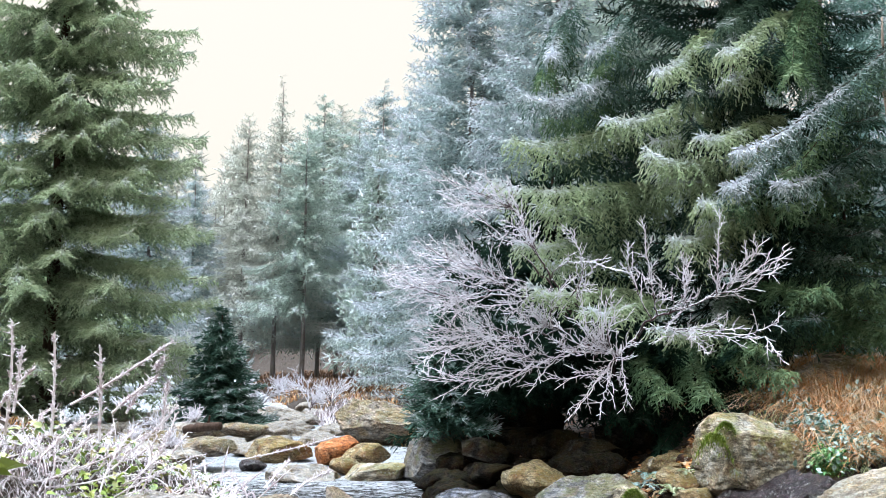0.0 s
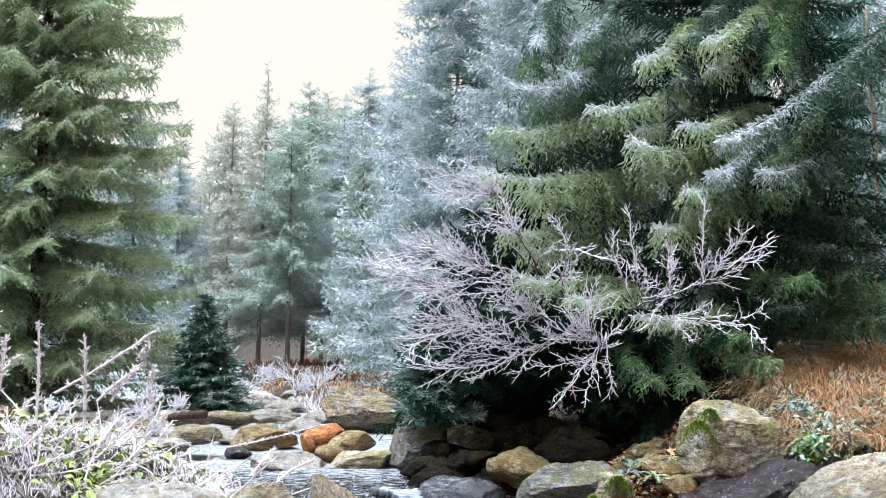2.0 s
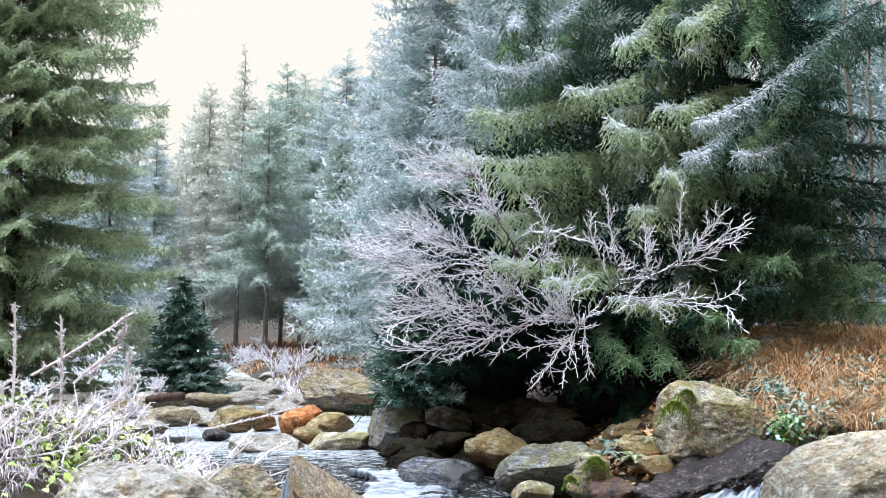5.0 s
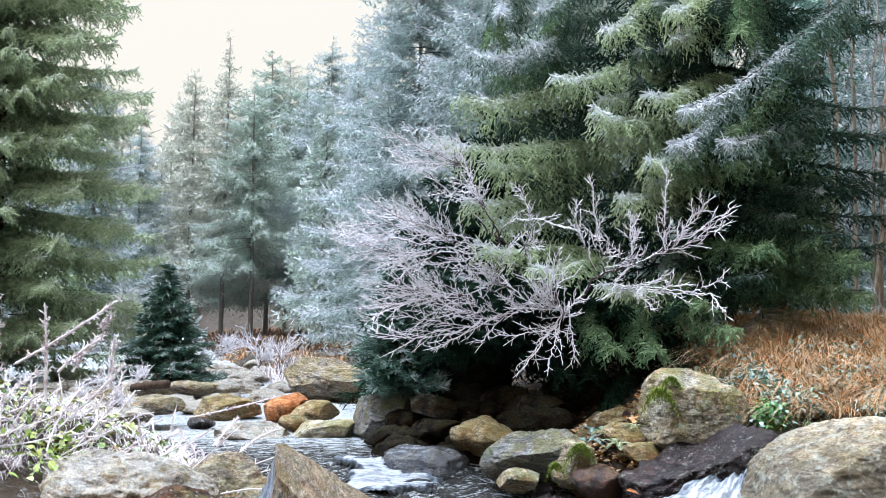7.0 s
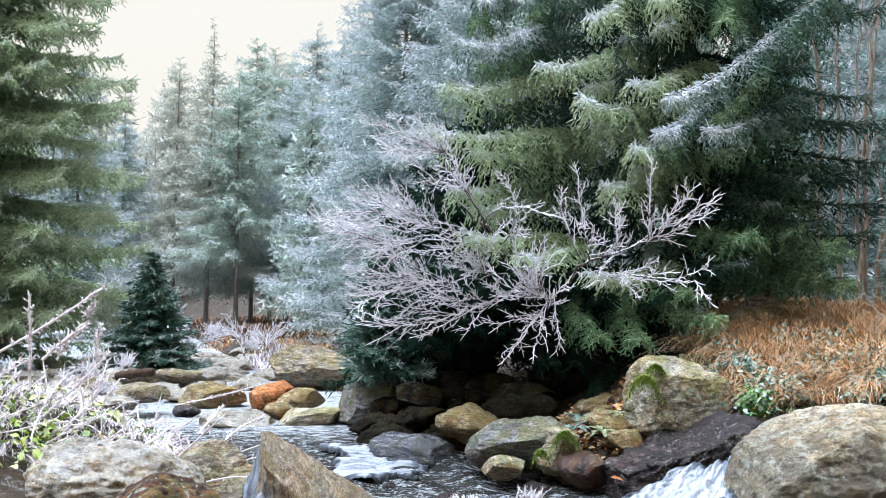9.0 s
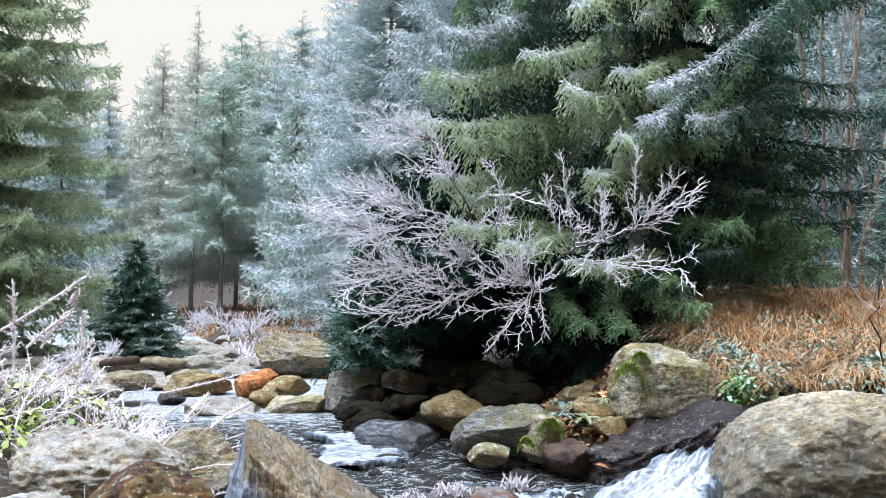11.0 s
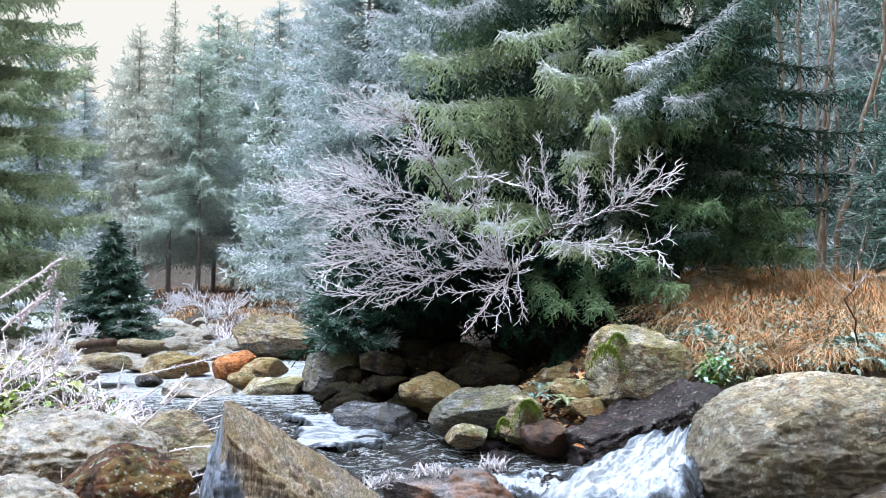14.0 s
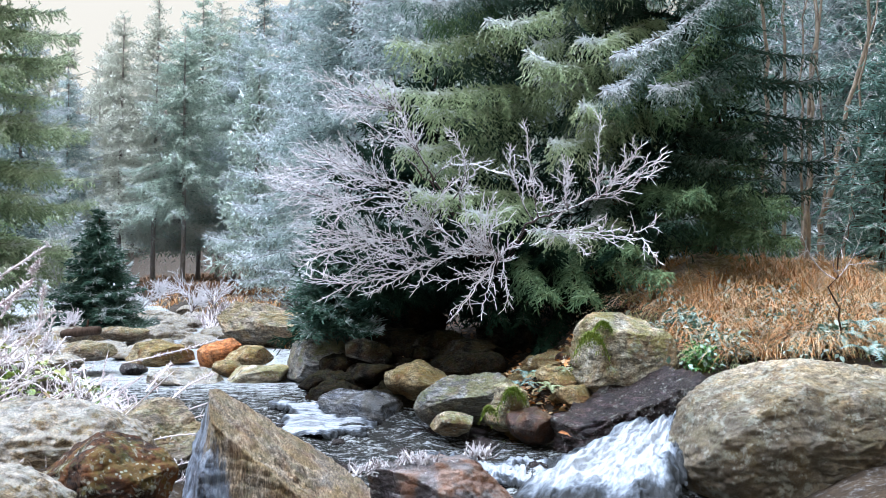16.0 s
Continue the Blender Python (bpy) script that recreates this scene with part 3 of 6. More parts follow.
def spruce_near(name, label, at, height, radius, needle, seed, low, step, trunk_r, droop, hang, count=6, gap=0.08, twig=0.105, spread=0.26, profile=0.75, top=None, thick=0.0062, group="", heavy=False, fan=1.0):
    """A spruce whose boughs are parts of their own, out of six different ones."""
    rng = np.random.default_rng(seed)
    tree = thing(name, label, "tree", at, group=group)
    part("trunk", trunk_mesh(rng, height, trunk_r, M_BARK), tree, "rough brown bark")
    kinds = []
    for k in range(6):
        L = radius * (0.35 + 0.15 * k)
        kinds.append((L, mesh_of("bough", *(lambda q: (q[0], q[1], [needle, M_BARK], q[2], q[3]))(
            spray(rng, L, fan * min(0.2 + 0.1 * L, 0.04 + 0.45 * L), hang * rng.uniform(0.7, 1.3), 0.1, droop * rng.uniform(0.7, 1.3), 0.045, 0.026, 0.075, thick, 3) if heavy else bough(rng, L, 0.08, droop * rng.uniform(0.7, 1.3), hang * rng.uniform(0.7, 1.3), gap, twig, spread * (1 + 0.25 * (5 - k) / 5), thick, 16, thick * 4.2, thick * 0.42)))))
    cheap = [(L, mesh_of("bough", *(lambda q: (q[0], q[1], [needle, M_BARK], q[2], q[3]))(spray(rng, L, min(0.2 + 0.1 * L, 0.04 + 0.45 * L), hang, 0.1, droop, 0.08, 0.045, 0.1, 1.5 * thick, 0)))) for L in (radius * 0.3, radius * 0.6, radius * 0.9)]
    for h, az, L, pitch in whorls(rng, height, low, step, radius, profile, count):
        if top and h > top and rng.uniform() < 0.4:
            continue
        near = min(cheap if (top and h > top) or math.sin(az) > 0.35 else kinds, key=lambda kk: abs(kk[0] - L) * rng.uniform(0.8, 1.2))
        b = part("bough", near[1], tree)
        b.matrix_basis = Matrix.Translation((0.02 * h, 0, h)) @ Matrix.Rotation(az, 4, "Z") @ Matrix.Rotation(-pitch, 4, "Y") @ Matrix.Rotation(rng.uniform(-0.2, 0.2), 4, "X") @ Matrix.Scale(L / near[0], 4)
    return tree


def crown_mesh(rng, height, radius, needle, low, step, droop, hang, count=6, gap=0.12, twig=0.12, thick=0.0155, needles=0, spread=0.3, profile=0.75, rag=0.0):
    kinds = [spray(rng, radius * (0.3 + 0.2 * k), 0.12 + 0.9 * spread * radius * (0.3 + 0.2 * k), hang, 0.1, droop, gap, 0.6 * twig, twig, thick, needles) for k in range(5)]
    coarse = [spray(rng, radius * (0.3 + 0.2 * k), 0.12 + 0.9 * spread * radius * (0.3 + 0.2 * k), hang, 0.1, droop, gap * 1.6, twig, twig * 1.4, thick * 1.5, 0) for k in range(5)]
    VV, FF, SS, TT, base = [], [], [], [], 0
    for h, az, L, pitch in whorls(rng, height, low, step, radius, profile, count):
        if rng.uniform() < rag:
            continue
        k = min(range(5), key=lambda q: abs(radius * (0.3 + 0.2 * q) - L))
        V, F, S, T = (coarse if math.sin(az) > 0.3 else kinds)[k]
        m = (Matrix.Translation((0.02 * h, 0, h)) @ Matrix.Rotation(az, 4, "Z") @ Matrix.Rotation(-pitch, 4, "Y") @ Matrix.Scale(L / (radius * (0.3 + 0.2 * k)), 4))
        m = np.array(m)
        VV.append(V @ m[:3, :3].T + m[:3, 3]), FF.append(F + base), SS.append(S), TT.append(T)
        base += len(V)
    return mesh_of("crown", np.concatenate(VV), np.concatenate(FF), [needle, M_BARK], np.concatenate(SS), np.concatenate(TT))


def spruce_far(label, at, height, radius, needle, seed, low=0.8, step=0.45, trunk_r=0.12, droop=0.3, hang=0.5, group="spruces up the valley", **kw):
    rng = np.random.default_rng(seed)
    tree = thing("spruce", label, "tree", at, group=group)
    part("trunk", trunk_mesh(rng, height, 0.8 * trunk_r, M_BARK_FAR), tree, "rough brown bark")
    part("crown", crown_mesh(rng, height, radius, needle, low, step, droop, hang, **kw), tree)
    return tree


BALLS = {}


def ball(level):
    if level not in BALLS:
        bm = bmesh.new()
        bmesh.ops.create_icosphere(bm, subdivisions=level, radius=1)
        BALLS[level] = (np.array([v.co for v in bm.verts]), np.array([[v.index for v in f.verts] for f in bm.faces]))
        bm.free()
    return BALLS[level]


def rock(label, at, size, material_, seed, turn=(0, 0, 0), cuts=13, cut=0.6, lumps=0.06, ridges=0.02, level=5, name="rock", group="stream boulders", sharp=()):
    """A boulder: a ball cut by planes, then weathered; at is the middle of its footprint's volume, size its half-lengths."""
    rng = np.random.default_rng(seed)
    V, F = ball(level)
    V = V.copy()
    planes = [(rng.normal(size=3), rng.uniform(cut, 0.98)) for _ in range(cuts)]
    planes += [(np.array(n, float), o) for n, o in sharp]
    for n, o in planes:
        n = n / np.linalg.norm(n)
        over = np.maximum(V @ n - o, 0)
        V = V - over[:, None] * n
    s = np.array(size, float)
    W = V * s
    k = 1.6 / s.max()
    d = field(W * k + seed * 3.7, seed, 2) * lumps * s.min() + (field(W * 6 + seed, seed + 5, 4, 0.6) + 0.9 * np.abs(field(W * np.array([6, 6, 16]), seed + 8, 3))) * ridges * min(1.0, 0.35 + s.max())
    if level > 5:
        d = d + 0.007 * field(W * 21 + seed, seed + 13, 3, 0.6) - 0.012 * np.maximum(0, 0.12 - np.abs(field(W * np.array([5, 5, 11]) + seed, seed + 17, 3, 0.6))) / 0.12
    n = V / (np.linalg.norm(V, axis=1, keepdims=True) + 1e-9)
    W = W + n * d[:, None]
    R = np.array(Euler([radians(a) for a in turn]).to_matrix())
    ob = thing(name, label, "rock", at, mesh_of("rock", W @ R.T, F, [material_], smooth=True), group)
    return ob


# ---------------------------------------------------------------- ground
PATH = np.array([(-14, 60), (-9, 34), (-6.0, 22), (-4.0, 17), (-2.7, 14.2), (-1.3, 12.2), (-0.4, 10.6), (0.55, 9.5), (1.0, 8.4), (0.7, 6.5), (0.3, 3.5), (0.0, -3), (2, -30)], float)
WIDTH = np.array([1.0, 1.2, 1.5, 1.5, 1.5, 1.3, 1.2, 1.3, 1.1, 1.2, 1.5, 1.5, 1.5])


def channel(x, y):
    """Distance to the stream's middle, its half-width there, and the bank's side (+1: the far right one)."""
    best, w, side = np.full(x.shape, 1e9), np.zeros(x.shape), np.zeros(x.shape)
    for (a, b), (wa, wb) in zip(zip(PATH[:-1], PATH[1:]), zip(WIDTH[:-1], WIDTH[1:])):
        e = b - a
        t = np.clip(((x - a[0]) * e[0] + (y - a[1]) * e[1]) / (e @ e), 0, 1)
        dx, dy = x - a[0] - t * e[0], y - a[1] - t * e[1]
        d = np.hypot(dx, dy)
        near = d < best
        best, w = np.where(near, d, best), np.where(near, wa + (wb - wa) * t, w)
        side = np.where(near, np.sign(e[0] * dy - e[1] * dx), side)
    return best, w, side


def smooth(x, lo, hi):
    t = np.clip((x - lo) / (hi - lo), 0, 1)
    return t * t * (3 - 2 * t)


def ground_height(x, y):
    x, y = np.asarray(x, float), np.asarray(y, float)
    d, w, side = channel(x, y)
    right = np.interp(y, [2, 8.6, 9.4, 10.0, 11, 12.6, 14, 18, 40], [0.2, 0.25, 0.45, 0.62, 0.95, 1.18, 1.25, 1.28, 0.7])
    low = np.interp(y, [8.6, 10, 12, 15, 20, 40], [0.25, 0.35, 0.45, 0.5, 0.5, 0.4])
    right = low + (right - low) * smooth(x - 0.05 * (y - 11), 0.9, 2.6)
    left = np.interp(y, [0, 4, 12, 20, 40], [0.1, 0.2, 0.35, 0.5, 0.35])
    bank = np.where(side > 0, right, left)
    steep = (side > 0) * smooth(y, 9.0, 9.8) * (1 - smooth(y, 12.6, 14.0))      # the littered bank rises straight from the pool
    lo, hi = w * (0.75 - 0.2 * steep), w + 1.5 - steep * (0.45 * w + 0.8)
    t = np.clip((d - lo) / (hi - lo), 0, 1)
    h = -0.35 + (bank + 0.35) * t * t * (3 - 2 * t)
    h = h + 0.62 * np.exp(-((x + 3.1) / 1.15) ** 2 - ((y - 8.2) / 1.2) ** 2)
    h = h + 0.16 * np.clip(x - 7, 0, 60) + 0.13 * np.clip(y - 48, 0, 200) + 0.10 * np.clip(-x - 14, 0, 60)
    p = np.stack([x.ravel(), y.ravel(), np.zeros(x.size)], 1)
    h = h + (0.07 * field(p * 0.9, 3, 3) + 0.025 * field(p * 4.1, 9, 3)).reshape(x.shape)
    return h


def spaced(lo, hi, fine_lo, fine_hi, step):
    fine = np.arange(fine_lo, fine_hi + step / 2, step)
    def out(a, b):
        r, s = [], step
        x = a
        while abs(x - a) < abs(b - a):
            s *= 1.16
            x = x + math.copysign(s, b - a)
            r.append(x)
        return r
    return np.array(sorted(out(fine_lo, lo)) + list(fine) + out(fine_hi, hi))


gx, gy = np.meshgrid(spaced(-1500, 1500, -9, 8, 0.1), spaced(-300, 2500, 4, 24, 0.1))
ny_, nx_ = gx.shape
gi = (np.arange(ny_ - 1)[:, None] * nx_ + np.arange(nx_ - 1)[None]).ravel()
thing("ground", "dark forest soil with needle litter, moss and patches of frost", "ground", kind="structure",
      data=mesh_of("ground", np.stack([gx, gy, ground_height(gx, gy)], -1).reshape(-1, 3), np.stack([gi, gi + 1, gi + nx_ + 1, gi + nx_], 1), [M_SOIL], smooth=True))


# ---------------------------------------------------------------- water
def water_level(y):
    return np.interp(y, [3, 7.6, 8.2, 10.1, 10.75, 12, 17, 24, 34], [-0.30, -0.22, -0.02, 0.0, 0.14, 0.16, 0.20, 0.25, 0.25])


def stream():
    seg = np.linalg.norm(np.diff(PATH[0:13], axis=0), axis=1)
    run = np.concatenate([[0], np.cumsum(seg)])
    s = np.arange(0, run[-1], 0.09)
    cx, cy, w = np.interp(s, run, PATH[0:13, 0]), np.interp(s, run, PATH[0:13, 1]), np.interp(s, run, WIDTH[0:13])
    k = np.ones(31) / 31
    cx, cy = np.convolve(np.pad(cx, 15, "edge"), k, "valid"), np.convolve(np.pad(cy, 15, "edge"), k, "valid")
    dx, dy = np.gradient(cx), np.gradient(cy)
    ln = np.hypot(dx, dy)
    t = np.linspace(-1, 1, 46)
    X = cx[:, None] - (dy / ln * (w + 0.9))[:, None] * t
    Y = cy[:, None] + (dx / ln * (w + 0.9))[:, None] * t
    P = np.stack([X.ravel(), Y.ravel(), np.zeros(X.size)], 1)
    rough = np.interp(cy, [7, 9, 10, 10.8, 11.5, 13, 20], [1.6, 1.0, 1.6, 1.5, 0.7, 0.6, 0.5])
    Z = water_level(Y) + ((0.020 * field(P * 3.2, 21, 2) + 0.011 * field(P * 9, 23, 3)).reshape(X.shape)) * rough[:, None]
    n, m = X.shape
    i = (np.arange(n - 1)[:, None] * m + np.arange(m - 1)[None]).ravel()
    return mesh_of("stream", np.stack([X, Y, Z], -1).reshape(-1, 3), np.stack([i, i + 1, i + m + 1, i + m], 1), [M_WATER], smooth=True)


thing("water", "clear shallow mountain stream rippling over dark stones", "stream", data=stream(), kind="structure")


def white_water(name, label, corners, seed, lumps=0.05, sag=0.0, n=90, m=70, ragged=0.35, flat=False, core=0.45):
    """Broken white water over the quadrilateral corners (top left, top right, bottom right, bottom left)."""
    a, b, c, d = [np.array(q) for q in corners]
    u, v = np.meshgrid(np.linspace(0, 1, n), np.linspace(0, 1, m))
    P = ((1 - u) * (1 - v))[..., None] * a + (u * (1 - v))[..., None] * b + (u * v)[..., None] * c + ((1 - u) * v)[..., None] * d
    Q = P.reshape(-1, 3)
    width_, run_ = np.linalg.norm(b - a), np.linalg.norm(d - a)
    W = np.stack([u * width_ * 11, v * run_ * 1.4, np.zeros(u.shape)], -1).reshape(-1, 3)
    f = field(W, seed, 5, 0.68).reshape(u.shape)
    P[..., 2] = water_level(P[..., 1]) + 0.003 if flat else np.maximum(P[..., 2], water_level(P[..., 1]) + 0.003)
    edge = np.minimum(np.minimum(u, 1 - u) * 1.2, np.minimum(v * 1.6, 1 - v)) * 4 + ragged * field(Q * 4, seed + 9, 4, 0.65).reshape(u.shape)
    rise = np.clip(edge * 1.5, 0, 1) ** 0.6
    P[..., 2] += rise * (0.02 + lumps * f + sag * np.sin(math.pi * v) + lumps * 0.6 * np.abs(field(W * 2.2, seed + 4, 3)).reshape(u.shape)) - 0.03 * (1 - rise)
    i = (np.arange(m - 1)[:, None] * n + np.arange(n - 1)[None]).ravel()
    F = np.stack([i, i + 1, i + n + 1, i + n], 1)
    keep = edge.ravel()[F].min(1) > 0.0
    me = mesh_of("white_water", P.reshape(-1, 3), F[keep], [M_FOAM], tip=np.clip(edge.ravel() * core, 0, 1), smooth=True)
    size = np.linalg.norm(b - a), np.linalg.norm(d - a)
    flow = np.stack([u * size[0] * 6, v * size[1] * 0.8, np.full(u.shape, seed)], -1).astype(np.float32)
    me.attributes.new("flow", "FLOAT_VECTOR", "POINT").data.foreach_set("vector", flow.ravel())
    return thing(name, label, "water", data=me, kind="stuff")


white_water("rapid", "white water tumbling over a low step in the stream", [(-0.983, 10.000, 0.042), (-1.060, 11.200, 0.153), (0.000, 11.000, 0.159), (-0.093, 10.100, 0.036)], 31, 0.03, 0.01, 150, 130, 1.6, True, 0.8)
white_water("cascade", "white cascade falling between a dark slab and a boulder", [(1.929, 8.950, 0.271), (2.252, 9.050, 0.356), (1.872, 7.400, -0.094), (0.535, 7.500, -0.032)], 37, 0.042, 0.05, 200, 170, 0.3, False, 0.9)
white_water("churned_water", "churned white water below the cascade", [(0.065, 9.400, 0.049), (1.374, 8.900, 0.042), (1.182, 7.900, -0.028), (0.168, 8.100, -0.040)], 41, 0.025, 0, 110, 80, 1.2, True, 0.8)


# ---------------------------------------------------------------- boulders, from upstream down to the near bank
rock("tan-grey banded boulder on the far bank", (-1.70, 17.000, 0.50), (0.66, 0.5, 0.33), M_ROCK, 101, (0, 10, 0), lumps=0.06, cut=0.78, level=6, sharp=[((0.1, -0.6, 1), 0.6), ((-0.7, -0.5, 0.3), 0.66)])
rock("slanting grey-brown boulder below a young fir", (-0.737, 12.900, 0.44), (0.38, 0.4, 0.29), M_ROCK_GREY, 102, (0, -28, 0), cuts=6, cut=0.7, level=6, sharp=[((-0.75, -0.5, 0.6), 0.55), ((0.3, -0.8, 0.6), 0.6), ((0.1, -0.2, 1), 0.62)])
rock("ochre flat-topped stone in the stream", (-2.694, 14.600, 0.278), (0.434, 0.35, 0.176), M_ROCK_YEL, 103, (0, 4, 0))
rock("bright orange algae-covered stone", (-1.911, 14.400, 0.322), (0.308, 0.3, 0.187), M_ROCK_ORG, 104, (0, -12, 0))
rock("pale ochre rounded stone", (-1.547, 14.000, 0.306), (0.286, 0.28, 0.156), M_ROCK_YEL, 105)
rock("low grey stone rimed with frost", (-2.045, 12.900, 0.194), (0.467, 0.4, 0.156), M_ROCK_FROST, 106)
rock("mossy ochre stone at the pool's edge", (-1.304, 13.000, 0.207), (0.398, 0.35, 0.145), M_ROCK_MOSS, 107)
rock("small ochre stone between larger ones", (-1.703, 13.400, 0.238), (0.187, 0.2, 0.124), M_ROCK_YEL, 108, level=4)
# the shaded gap below the ochre stone, put in as a black rock
rock("black stone standing in for the dark hole under an ochre one", (-2.749, 13.500, 0.236), (0.15, 0.15, 0.09), M_ROCK_WET, 128, level=4)
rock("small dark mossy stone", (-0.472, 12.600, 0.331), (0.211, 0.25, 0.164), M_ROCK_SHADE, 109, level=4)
rock("dark wedge of rock with shade in its colour", (-0.141, 12.200, 0.315), (0.283, 0.3, 0.125), M_ROCK_SHADE, 110, level=4)
rock("wet blue-grey boulder awash in the stream", (-0.175, 10.800, 0.140), (0.45, 0.42, 0.17), M_ROCK_AWASH, 111, (0, 12, 0))
rock("tan boulder stained yellow", (0.320, 11.000, 0.351), (0.337, 0.36, 0.194), M_ROCK_YEL, 112, (0, 14, 0))
rock("grey boulder with a pale crust and moss", (0.699, 10.300, 0.298), (0.449, 0.42, 0.230), M_ROCK_GREY, 113, (0, -10, 0), level=6)
rock("small mossy stone at the water's edge", (0.529, 9.800, 0.172), (0.200, 0.2, 0.118), M_ROCK_MOSS, 114, level=4)
rock("pale lichened block at the water's edge", (1.002, 10.000, 0.262), (0.214, 0.25, 0.195), M_ROCK_MOSS, 115)
rock("dark red-brown wet block", (1.195, 9.700, 0.169), (0.216, 0.25, 0.162), M_ROCK_RED, 116, (0, 10, 0), cuts=9, cut=0.62)
rock("large mossy boulder below dry grass", (1.965, 10.000, 0.694), (0.436, 0.45, 0.381), M_ROCK_MOSS, 117, (0, -4, 0), cuts=4, cut=0.8, level=6, lumps=0.08, sharp=[((0.35, -0.3, 1), 0.66), ((-0.9, -0.55, 0.15), 0.72), ((0.25, -1, 0.15), 0.68)])
rock("dark wet slab beside the cascade", (1.909, 9.400, 0.170), (0.655, 0.42, 0.44), M_ROCK_WET, 118, (0, -20, 0), cuts=3, cut=0.85, level=6, lumps=0.07, ridges=0.05, sharp=[((0, -0.25, 1), 0.52), ((-0.1, -1, 0.3), 0.62), ((-1, -0.3, 0.2), 0.82), ((0.3, -1, -0.4), 0.7)])
rock("huge lichen-spotted boulder beside the cascade", (2.928, 8.300, 0.261), (0.963, 0.7, 0.636), M_ROCK_BIG, 119, (0, 0, 0), cuts=4, cut=0.85, level=7, lumps=0.06, ridges=0.013,
     sharp=[((0.26, -0.35, 1), 0.70), ((0.05, -1, 0.45), 0.70), ((0.1, -1, -0.1), 0.72), ((-1, -0.2, 0.35), 0.84), ((-0.6, -0.3, 1), 0.70), ((-0.9, -0.4, 0.8), 0.80)])
rock("streaked pointed slab standing in the near stream", (-0.634, 7.000, 0.013), (1.0, 0.62, 0.95), M_ROCK_SLAB, 120, (0, 0, 0), cuts=3, cut=0.9, level=7, lumps=0.07,
     sharp=[((-0.1, -0.25, 1), 0.77), ((-1, -0.15, 0.28), 0.50), ((0.62, -0.1, 0.78), 0.32), ((-0.2, -1, 0.25), 0.5)])
rock("tan boulder behind the pointed slab", (-1.458, 7.900, 0.351), (0.308, 0.38, 0.286), M_ROCK, 121, cuts=4, cut=0.8, level=6, sharp=[((0.15, -0.75, 0.7), 0.42), ((-0.6, -0.3, 1), 0.7)])
rock("flat boulder white with rime", (-2.058, 7.500, 0.363), (0.662, 0.5, 0.279), M_ROCK_FROST, 122, (0, 4, 0), lumps=0.07, ridges=0.026, cuts=6, level=6)
rock("rust-brown boulder spotted with lichen", (-1.497, 6.500, 0.325), (0.416, 0.36, 0.272), M_ROCK_RUST, 123, (0, -4, 0), cuts=8, cut=0.65, level=6)
rock("grey frosted stone on the near bank", (-1.864, 6.000, 0.322), (0.362, 0.35, 0.223), M_ROCK_FROST, 124, (0, 14, 0), level=6)
rock("wet red-brown stone with ice on its crest", (0.289, 6.600, 0.240), (0.490, 0.4, 0.208), M_ROCK_ICED, 125, (0, 4, 0), level=6)
for k_, (at_, w_, h_) in enumerate((((-4.015, 14.000, 0.474), 0.42, 0.13), ((-3.908, 15.500, 0.453), 0.40, 0.12), ((-3.512, 16.500, 0.410), 0.36, 0.12), ((-3.816, 12.600, 0.436), 0.38, 0.12), ((-3.302, 13.600, 0.431), 0.36, 0.10), ((-3.299, 12.200, 0.428), 0.30, 0.10))):
    rock("low stone frosted white at the stream's edge", at_, (w_, 0.3, h_), M_ROCK_FROST if k_ % 2 else M_ROCK, 150 + k_, group="frosted stones at the edge")
rock("ochre stone on the littered bank", (1.475, 10.300, 0.459), (0.201, 0.2, 0.115), M_ROCK_YEL, 160, (0, 10, 0), level=4)
rock("rusty stone on the littered bank", (1.647, 10.700, 0.572), (0.169, 0.2, 0.099), M_ROCK_RUST, 161, (0, -8, 0), level=4)
rock("mossy stone on the littered bank", (1.426, 10.900, 0.527), (0.202, 0.2, 0.101), M_ROCK_MOSS, 162, level=4)
rock("brown stone on the littered bank", (1.555, 9.900, 0.375), (0.165, 0.2, 0.101), M_ROCK_YEL, 163, (0, 12, 0), level=4)
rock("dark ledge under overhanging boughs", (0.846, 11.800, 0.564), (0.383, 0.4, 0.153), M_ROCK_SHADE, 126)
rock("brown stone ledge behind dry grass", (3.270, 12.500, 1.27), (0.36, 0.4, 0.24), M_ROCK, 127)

# boulders in the hollow, painted nearly black for its shade
rock("boulder under low boughs with their shade in its colour", (0.089, 12.800, 0.576), (0.368, 0.35, 0.214), M_ROCK_SHADE, 140, group="damp boulders under the boughs")
rock("boulder under low boughs with their shade in its colour", (0.512, 12.300, 0.577), (0.314, 0.35, 0.183), M_ROCK_SHADE, 141, group="damp boulders under the boughs")
rock("boulder under low boughs with their shade in its colour", (1.215, 12.500, 0.675), (0.348, 0.35, 0.197), M_ROCK_SHADE, 142, group="damp boulders under the boughs")
rock("boulder under low boughs with their shade in its colour", (-0.201, 12.400, 0.477), (0.288, 0.35, 0.173), M_ROCK_SHADE, 143, group="damp boulders under the boughs")
rock("boulder under low boughs with their shade in its colour", (1.552, 12.200, 0.596), (0.283, 0.35, 0.193), M_ROCK_SHADE, 144, group="damp boulders under the boughs")
rock("boulder under low boughs with their shade in its colour", (0.279, 13.400, 0.714), (0.435, 0.35, 0.249), M_ROCK_SHADE, 145, group="damp boulders under the boughs")

